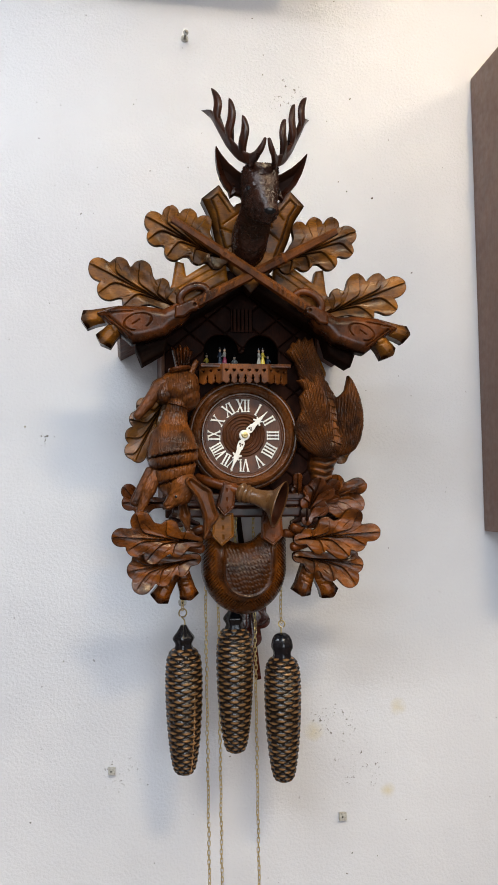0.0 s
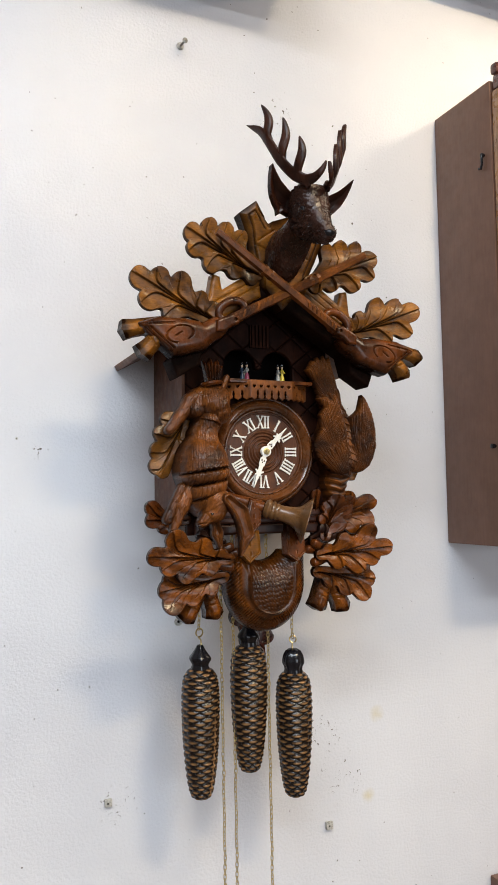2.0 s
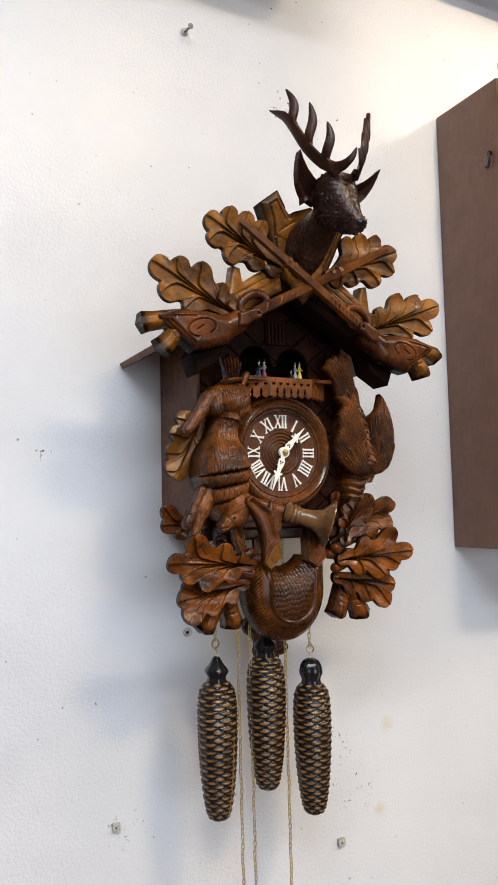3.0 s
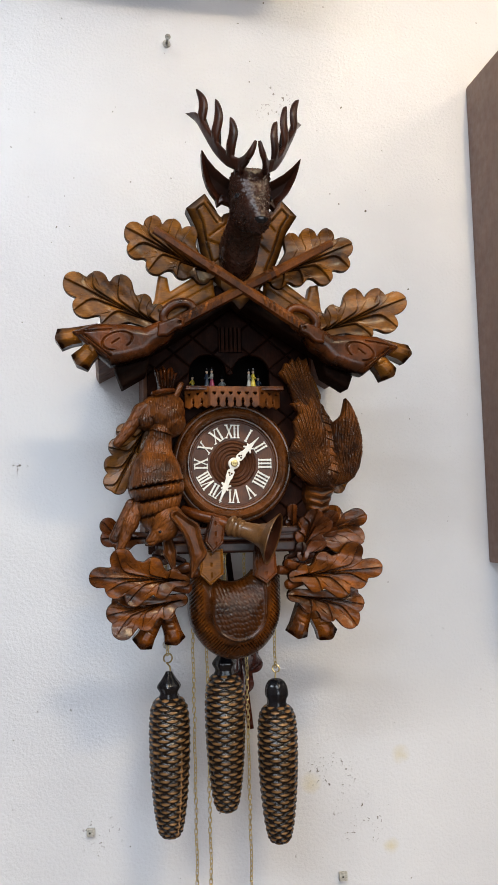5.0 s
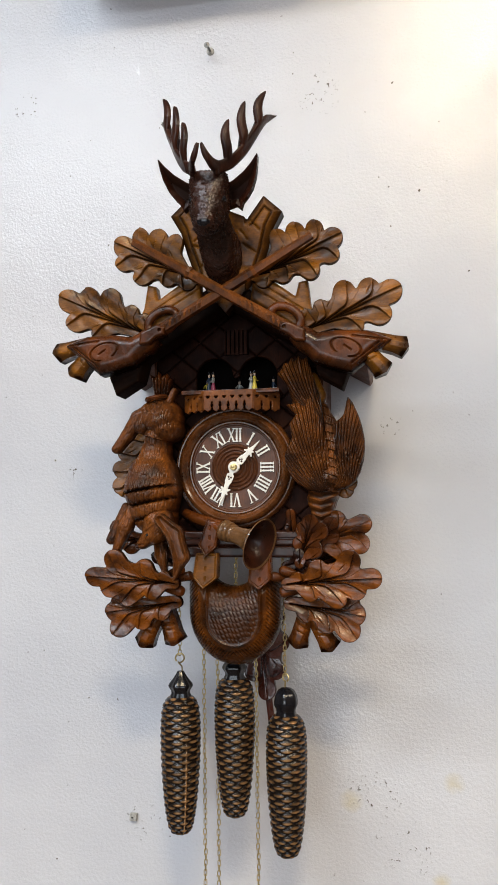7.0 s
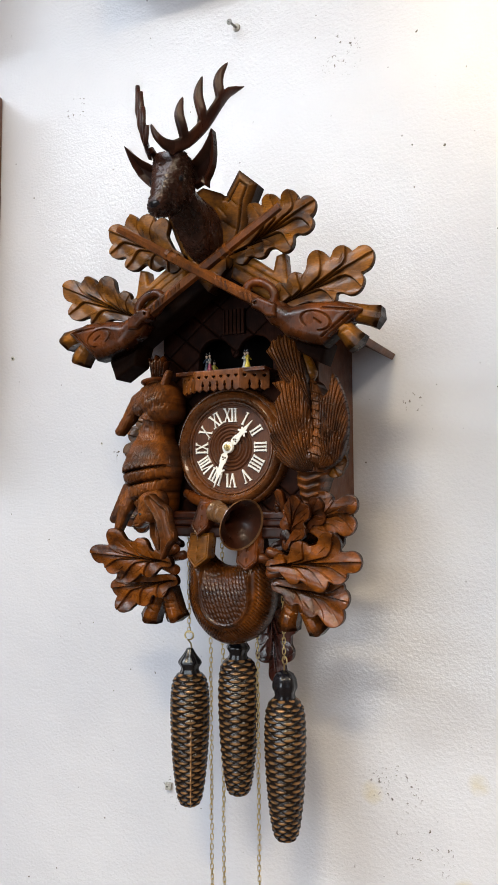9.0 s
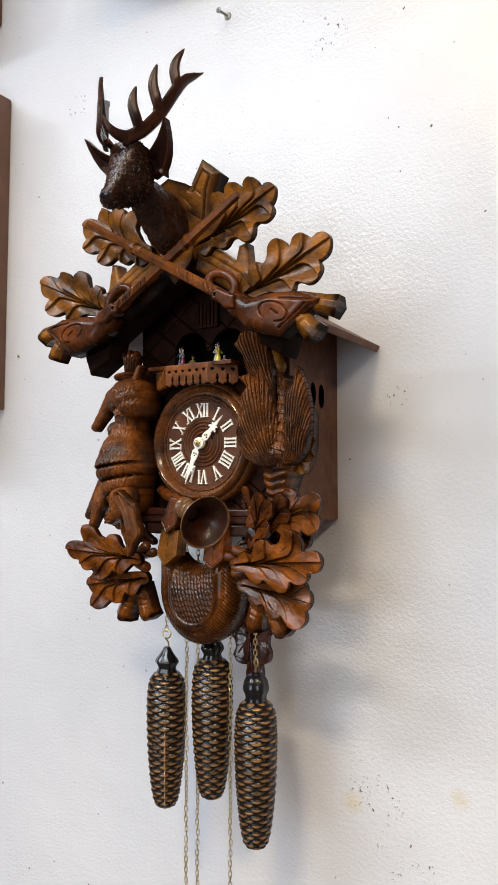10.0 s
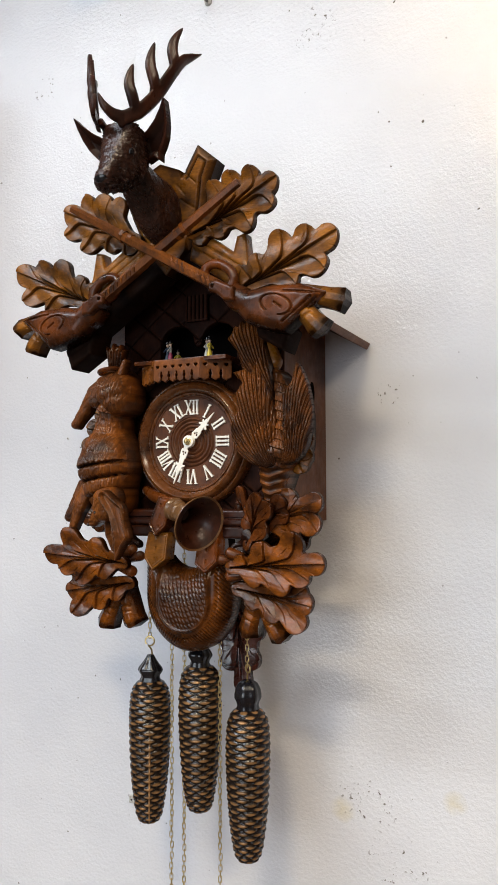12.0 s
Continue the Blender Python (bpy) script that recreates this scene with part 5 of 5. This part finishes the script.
# pendulum behind the bag
pend = box("pendulum", (-0.004, -0.064, 1.368), (0.004, -0.060, 1.487), BLACK_AND_SHADE, clock, "thin black pendulum rod with a carved leaf", 0.0008)
box("rod_end", (-0.0045, -0.0645, 1.218), (0.0045, -0.060, 1.3675), MAHOGANY, pend, "red-brown lower rod", 0.001)
leaf("pendulum_leaf", (0.0, 1.382), (0.0, 1.268), [(0.10, 0.036, 1.378, 0.014), (0.38, 0.038, 1.343, 0.0135), (0.65, 0.027, 1.303, 0.0125), (0.10, -0.036, 1.378, 0.014), (0.38, -0.038, 1.343, 0.0135), (0.65, -0.027, 1.303, 0.0125)], -0.068, pend, r=0.012, mat=MAHOGANY, label="dark red carved pendulum leaf")
leaned(pend, -6.5, (0.0, 1.50))

# ---- weights and chains ----
BRONZE, t, p, nn, ln = nodes_of("black_iron_rubbed_with_bronze")
at_n = nn("ShaderNodeAttribute")
at_n.attribute_name = "rub"
co = nn("ShaderNodeTexCoord").outputs["Object"]
w = total([at_n.outputs["Fac"], ramp(t, noise_of(t, co, 70, 4), [(0.32, (0.25,) * 3), (0.58, (1, 1, 1))])], "MULTIPLY")
ln(mix(t, (0.008, 0.005, 0.0035), (0.66, 0.34, 0.135), w), p.inputs["Base Color"])
ln(mix(t, (0.0,) * 3, (0.75,) * 3, w), p.inputs["Metallic"])
p.inputs["Roughness"].default_value, p.inputs["Specular IOR Level"].default_value = 0.24, 0.35
ln(bump(t, noise_of(t, co, 260, 3), 0.2, 0.0006), p.inputs["Normal"])

CONE = smooth_line([(0.0001, -0.1735), (0.008, -0.1725), (0.0145, -0.167), (0.0185, -0.152), (0.0222, -0.125), (0.0250, -0.090), (0.0262, -0.055), (0.0258, -0.030), (0.0235, -0.012), (0.0175, -0.002), (0.0110, 0.0)], 280)
N_AROUND, ROWS_UP = 7, 36


def cone_mesh():
    """Flat lens-shaped scales in staggered rows, each lifted at its lower lip."""
    n = 168
    v, f, rub = [], [], []
    for r, h in CONE:
        row = -h / 0.1735 * ROWS_UP
        fade = min(1, r / 0.014) * min(1, max(0.0, (-h - 0.002) / 0.006))
        for i in range(n):
            a = i / n * N_AROUND
            best, lip = 0.0, 0.0
            for k in (math.floor(row) - 1, math.floor(row), math.floor(row) + 1, math.floor(row) + 2):
                jit = 0.10 * math.sin(k * 12.9 + math.floor(a + 0.5 * (k % 2)) * 78.2)
                s = (a + 0.5 * (k % 2)) % 1.0 - 0.5
                d = row - k + jit
                half = 0.66 * (1 - (s / 0.48) ** 2)
                if half > 0.02 and abs(d) < half:
                    e = 1 - (d / half) ** 2
                    w = math.sqrt(e) * half ** 0.5 * (0.62 + 0.38 * d / half)
                    if w > best:
                        best, lip = w, min(1, e * 1.6) * min(1, half * 1.5)
            rr = r - 0.0018 * fade + 0.0040 * best * fade
            v.append((rr * math.cos(2 * math.pi * i / n), rr * math.sin(2 * math.pi * i / n), h))
            seam = math.exp(-((2 * math.pi * i / n - 4.98) / 0.035) ** 2) * fade * min(1, max(0, (-h - 0.05) / 0.05))
            v[-1] = tuple(c * (1 + 0.0012 * seam / r) for c in v[-1][:2]) + (h,)
            rub.append(max(min(1.0, max(0.0, (best - 0.37) * 3.0)) * lip, 0.7 * seam))
    for j in range(len(CONE) - 1):
        for i in range(n):
            q = (i + 1) % n
            f.append((j * n + i, j * n + q, (j + 1) * n + q, (j + 1) * n + i))
    me = bpy.data.meshes.new("cone")
    me.from_pydata(v, [], f)
    at_r = me.attributes.new("rub", "FLOAT", "POINT")
    at_r.data.foreach_set("value", rub)
    me.polygons.foreach_set("use_smooth", [True] * len(f))
    me.materials.append(BRONZE)
    return me


def weight(x, y, z, turn, sway):
    """z: the shoulder of the cone under its cap."""
    th = thing("pine_cone_weight", (x, y, z - 0.1735), "black iron pine cone weight rubbed with bronze on a chain", "clock weight", "clock weights")
    me = CONE_ME
    ob = new("cone", me)
    ob.parent = th
    ob.matrix_basis = Matrix.Translation((0, 0, 0.1735)) @ Matrix.Rotation(turn, 4, "Z")
    m = Matrix.Translation((x, y, z)) @ Matrix.Rotation(turn, 4, "Z")
    prof_ = [(0.0001, -0.002), (0.0136, -0.001), (0.0138, 0.001), (0.0122, 0.004), (0.0126, 0.007), (0.0158, 0.0118), (0.0163, 0.0135), (0.0150, 0.0165), (0.0100, 0.0225), (0.0066, 0.0275), (0.0042, 0.0318), (0.0001, 0.0325)]
    if sway:
        prof_ = [(0.0001, -0.002), (0.0136, -0.001), (0.0138, 0.001), (0.0128, 0.004), (0.0136, 0.008), (0.0160, 0.0125), (0.0160, 0.0170), (0.0146, 0.0240), (0.0112, 0.0300), (0.0062, 0.0330), (0.0001, 0.0340)]
    capo = lathe("cap", prof_, BLACK, th, m, 48, "glossy black six-sided cap", lambda a, h, r: -r * 0.055 * (1 - math.cos(6 * a)))
    for q in range(1 if sway else 0):
        mesh_ob("eyelet", *tube([m @ Vector((0.0016 * math.cos(b), -0.0128 + 0.0012 * math.sin(b), 0.0250 + 0.0030 * math.sin(b))) for b in np.linspace(0, 2 * math.pi, 12, endpoint=False)], 0.0006, 6, True), STEEL, capo)
    wire = [(0, 0, 0.026), (0.002, 0, 0.032), (0.0015, 0, 0.038), (-0.003, 0, 0.043)] + [(-0.001 + 0.0058 * math.cos(q), 0, 0.0485 + 0.0058 * math.sin(q)) for q in np.linspace(-2.0, 3.9, 16)]
    if sway:
        wire = [(0.002 * k, 0, zz - 0.010 + 0 * k) for k, zz in ((0, 0.040), (0.6, 0.045), (0.4, 0.050))] + [(0.0048 * math.cos(q), 0, 0.046 + 0.0048 * math.sin(q)) for q in np.linspace(-1.6, 4.2, 16)]
    v, f = tube([m @ Vector(q) for q in wire], 0.0011, 6)
    mesh_ob("wire_hook", v, f, BRASS, th, "bent brass wire hook")
    return th


CONE_ME = cone_mesh()
weight(-0.0825, -0.115, 1.2815, 0.3, False)
weight(-0.0105, -0.115, 1.3065, 3.2, False)
weight(0.0570, -0.120, 1.2640, 2.6, True)

LINK_V, LINK_F = tube([(0.0019 * math.cos(a), 0, 0.0018 * math.sin(a) + (0.0023 if math.sin(a) >= 0 else -0.0023)) for a in np.linspace(0.15, 2 * math.pi + 0.15, 14, endpoint=False)], 0.00062, 5, True)
LINK = bpy.data.meshes.new("link")
LINK.from_pydata([tuple(q) for q in LINK_V], [], LINK_F)
LINK.materials.append(BRASS)
LINK.polygons.foreach_set("use_smooth", [True] * len(LINK_F))


def chain(x0, x1, y, top, low, label):
    th = thing("chain", (x1, y, low), label, "chain", "clock chains")
    n = int((top - low) / 0.0062)
    for i in range(n + 1):
        s = i / n
        z = top + (low - top) * s
        o = new("link", LINK)
        o.parent = th
        o.matrix_basis = Matrix.Translation((x0 + (x1 - x0) * s - x1 + 0.0004 * math.sin(i * 0.7), 0.0004 * math.sin(i * 1.1), z - low)) @ Matrix.Rotation(radians(18 + 90 * (i % 2)) + 0.25 * math.sin(i * 0.31), 4, "Z")
    return th


chain(-0.0515, -0.0490, -0.115, 1.488, 0.90, "thin brass chain hanging free below the clock")
chain(-0.0335, -0.0315, -0.115, 1.488, 0.90, "thin brass chain hanging free below the clock")
chain(0.0180, 0.0200, -0.118, 1.488, 0.90, "thin brass chain hanging free below the clock")
chain(-0.0845, -0.0835, -0.115, 1.488, 1.337, "short brass chain holding a weight")
chain(-0.0060, -0.0105, -0.115, 1.488, 1.362, "short brass chain holding a weight")
chain(0.0545, 0.0565, -0.120, 1.488, 1.315, "short brass chain holding a weight")


# ---- other clock cases on the wall ----
def wall_case(x0, x1, z0, z1, depth, label):
    """A hanging clock case: body, door with stiles, cornice and base mouldings."""
    th = thing("wall_clock", ((x0 + x1) / 2, -0.01, z0), label, "wall clock")
    box("case_body", (x0, -depth, z0), (x1, -0.001, z1), CABINET, th, "smooth brown case side", 0.004)
    d0, d1 = -depth - 0.024, -depth - 0.001
    door = box("door_stile", (x0 + 0.002, d0, z0 + 0.055), (x0 + 0.05, d1, z1 - 0.02), OAK, th, "glossy orange oak door stile", 0.006)
    box("door_stile", (x1 - 0.05, d0, z0 + 0.055), (x1 - 0.002, d1, z1 - 0.02), OAK, th, "glossy orange oak door stile", 0.006)
    box("door_rail", (x0 + 0.051, d0 + 0.002, z0 + 0.055), (x1 - 0.051, d1, z0 + 0.105), OAK, th, "glossy orange oak door rail", 0.004)
    box("door_rail", (x0 + 0.051, d0 + 0.002, z1 - 0.07), (x1 - 0.051, d1, z1 - 0.02), OAK, th, "glossy orange oak door rail", 0.004)
    box("door_panel", (x0 + 0.051, d0 + 0.012, z0 + 0.106), (x1 - 0.051, d1, z1 - 0.071), DARK, th, "dark inner door panel", 0.001)
    for k, (za, zb, out) in enumerate(((z1 - 0.018, z1 + 0.006, 0.030), (z1 + 0.0065, z1 + 0.024, 0.018))):
        box("cornice", (x0 + 0.004 - 0.004 * k, -depth - out, za), (x1 - 0.004, -depth - 0.003, zb), MAHOGANY, th, "red-brown cornice moulding", 0.005)
    for k in range(2):
        v, f = tube([(x0 + 0.012, -depth - 0.012, z0 + 0.014 + 0.024 * k), (x1 - 0.012, -depth - 0.012, z0 + 0.014 + 0.024 * k)], 0.0115, 12)
        mesh_ob("base_moulding", v, f, MAHOGANY, th, "red-brown rounded base moulding")
    return th


def side_hook(x, y, z, th):
    pts = [(x - 0.001, y, z + 0.012), (x - 0.006, y, z + 0.012), (x - 0.006, y, z + 0.006), (x - 0.005, y + 0.001, z - 0.003), (x - 0.005, y + 0.004, z - 0.010), (x - 0.005, y + 0.009, z - 0.008)]
    mesh_ob("latch_hook", *tube(pts, 0.0023, 8), BLACK, th, "small black latch hook")
    lathe("latch_knob", [(0.0001, 0.008), (0.0035, 0.007), (0.0035, 0.002), (0.002, 0.0)], BLACK, th, Matrix.Translation((x, y, z + 0.012)) @ Matrix.Rotation(radians(-90), 4, "Y"), 10)


case_r = wall_case(0.427, 0.800, 1.428, 2.205, 0.15, "tall brown wall clock case with a glossy oak door")
side_hook(0.427, -0.132, 2.070, case_r)
lathe("door_catch", [(0.0001, 0.009), (0.004, 0.008), (0.004, 0.003), (0.0025, 0.0)], BLACK, case_r, Matrix.Translation((0.427, -0.133, 1.592)) @ Matrix.Rotation(radians(-90), 4, "Y"), 12, "small dark catch")
wall_case(-0.90, -0.537, 1.663, 2.234, 0.14, "brown wooden wall clock case beside the cuckoo clock")
wall_case(-0.92, -0.568, 2.384, 2.95, 0.14, "brown wooden wall clock case hung high")
wall_case(-0.27, 0.112, 2.372, 2.95, 0.158, "dark red-brown wall clock case above the cuckoo clock")
wall_case(0.40, 0.85, 2.50, 3.05, 0.15, "brown wall clock case hung high beside the others")

PLUG = plain("grey_plastic_plug", (0.40, 0.38, 0.34), 0.6, 0, 0.4, 300)
wall_case(0.494, 0.860, 0.30, 0.846, 0.14, "brown wooden wall clock case hung low")

# ---- screws, plugs and marks on the wall ----
def wall_screw(x, z, stick, label):
    th = thing("wall_screw", (x, -0.001, z), label, "screw")
    m = Matrix.Translation((x, -0.0005, z)) @ Matrix.Rotation(radians(90), 4, "X") @ Matrix.Rotation(0.18, 4, "X")
    lathe("plug", [(0.0001, 0), (0.0062, 0), (0.0058, 0.002), (0.0030, 0.0030), (0.0001, 0.0030)], PLUG, th, m, 12, "worn grey wall plug")
    lathe("shank", [(0.0016, 0.001)] + [(0.0016 + 0.0004 * (i % 2), 0.003 + (stick - 0.004) * i / 14) for i in range(15)], STEEL, th, m, 10)
    lathe("screw_head", [(0.0001, stick - 0.003), (0.0024, stick - 0.003), (0.0044, stick - 0.0005), (0.0042, stick), (0.0012, stick + 0.0006), (0.0008, stick - 0.001), (0.0001, stick - 0.001)], STEEL, th, m, 16, "grey cross-slot screw head")


wall_screw(-0.0655, 2.2365, 0.026, "steel screw standing out of a chipped wall plug")
for x, z, s in ((-0.184, 1.081, 0.0052), (0.174, 0.987, 0.0060)):
    th = thing("wall_plug", (x, -0.001, z), "small square grey wall plug with chipped paint", "wall plug", "wall plugs")
    box("plug", (x - s, -0.006, z - s), (x + s, -0.0002, z + s), PLUG, th, bevel=0.0012)
    lathe("plug_hole", [(0.0001, 0), (0.0010, 0), (0.0012, 0.0004), (0.0013, 0)], HOLLOW_SHADE, th, Matrix.Translation((x - 0.001, -0.0061, z)) @ Matrix.Rotation(radians(90), 4, "X"), 10)
for x, z, r in ((-0.0757, 1.3284, 0.0042), (-0.3135, 1.602, 0.0012), (-0.5046, 1.7567, 0.0026)):
    th = thing("nail_hole", (x, -0.001, z), "dark drilled hole in the painted wall", "hole", "wall holes")
    lathe("rim", [(0.0001, 0), (r * 1.6, 0), (r * 1.5, 0.0009), (r, 0.0006), (r * 0.5, 0.0003)], PLUG, th, Matrix.Translation((x, -0.0002, z)) @ Matrix.Rotation(radians(90), 4, "X"), 16)
    # flat black disc painted for the shade in the hole
    lathe("bore", [(0.0001, 0.0008), (r * 0.5, 0.0008), (r * 0.55, 0.0004)], HOLLOW_SHADE, th, Matrix.Translation((x, -0.0002, z)) @ Matrix.Rotation(radians(90), 4, "X"), 14)

# ---- lamps and window of the shop, behind the camera ----
GLOW, t, p, nn, ln = nodes_of("glowing_diffuser")
p.inputs["Emission Color"].default_value, p.inputs["Emission Strength"].default_value = (*COOL, 1), 2.0
for (lx, ly), (sx, sy), watts, colour in PANELS:
    panel = thing("ceiling_light", (lx, ly, CEILING - 0.03), "long flat white ceiling light panel", "ceiling light", "ceiling lights")
    bm = bmesh.new()
    hx, hy = sx / 2, sy / 2
    for lo, hi in (((-hx - 0.03, -hy), (-hx, hy)), ((hx, -hy), (hx + 0.03, hy)), ((-hx - 0.03, -hy - 0.03), (hx + 0.03, -hy)), ((-hx - 0.03, hy), (hx + 0.03, hy + 0.03))):
        add_box(bm, (lx + lo[0], ly + lo[1], CEILING - 0.03), (lx + hi[0], ly + hi[1], CEILING - 0.001))
    part("frame", bm, ROOM, panel)
    box("diffuser", (lx - hx + 0.001, ly - hy + 0.001, CEILING - 0.012), (lx + hx - 0.001, ly + hy - 0.001, CEILING - 0.004), GLOW, panel, bevel=0)
spot = thing("ceiling_spot", (SPOT_AT.x, SPOT_AT.y, CEILING - 0.01), "small black ceiling spot lamp turned to the wall", "spot lamp")
AIM = look(SPOT_AT, SPOT_TO)
lathe("shade", [(0.001, 0.09), (0.030, 0.085), (0.046, 0.06), (0.050, -0.008), (0.046, -0.008), (0.042, 0.058), (0.028, 0.081), (0.001, 0.086)], BLACK, spot, AIM, 28)
lathe("stem", [(0.008, CEILING - 0.062), (0.008, CEILING - 0.010), (0.034, CEILING - 0.010), (0.034, CEILING - 0.001)], BLACK, spot, Matrix.Translation((*(AIM @ Vector((0, 0, 0.082))).xy, 0)), 20)
win = thing("window_1", ((WX0 + WX1) / 2, RY0 - 0.07, WZ0), "wide white-framed shop window", "window", kind="structure")
for k in range(4):
    x = WX0 + (WX1 - WX0 - 0.05) * k / 3
    box("window_frame", (x, RY0 - 0.10, WZ0), (x + 0.05, RY0 - 0.04, WZ1), ROOM, win)
GLASS, t, p, nn, ln = nodes_of("window_glass")
p.inputs["Transmission Weight"].default_value, p.inputs["Roughness"].default_value, p.inputs["Base Color"].default_value = 1.0, 0.02, (1, 1, 1, 1)
for k in range(3):
    x = WX0 + 0.05 + (WX1 - WX0 - 0.05) * k / 3
    g = box("pane", (x, RY0 - 0.075, WZ0), (x + (WX1 - WX0 - 0.05) / 3 - 0.05, RY0 - 0.069, WZ1), GLASS, win, bevel=0)
    g.visible_shadow = False
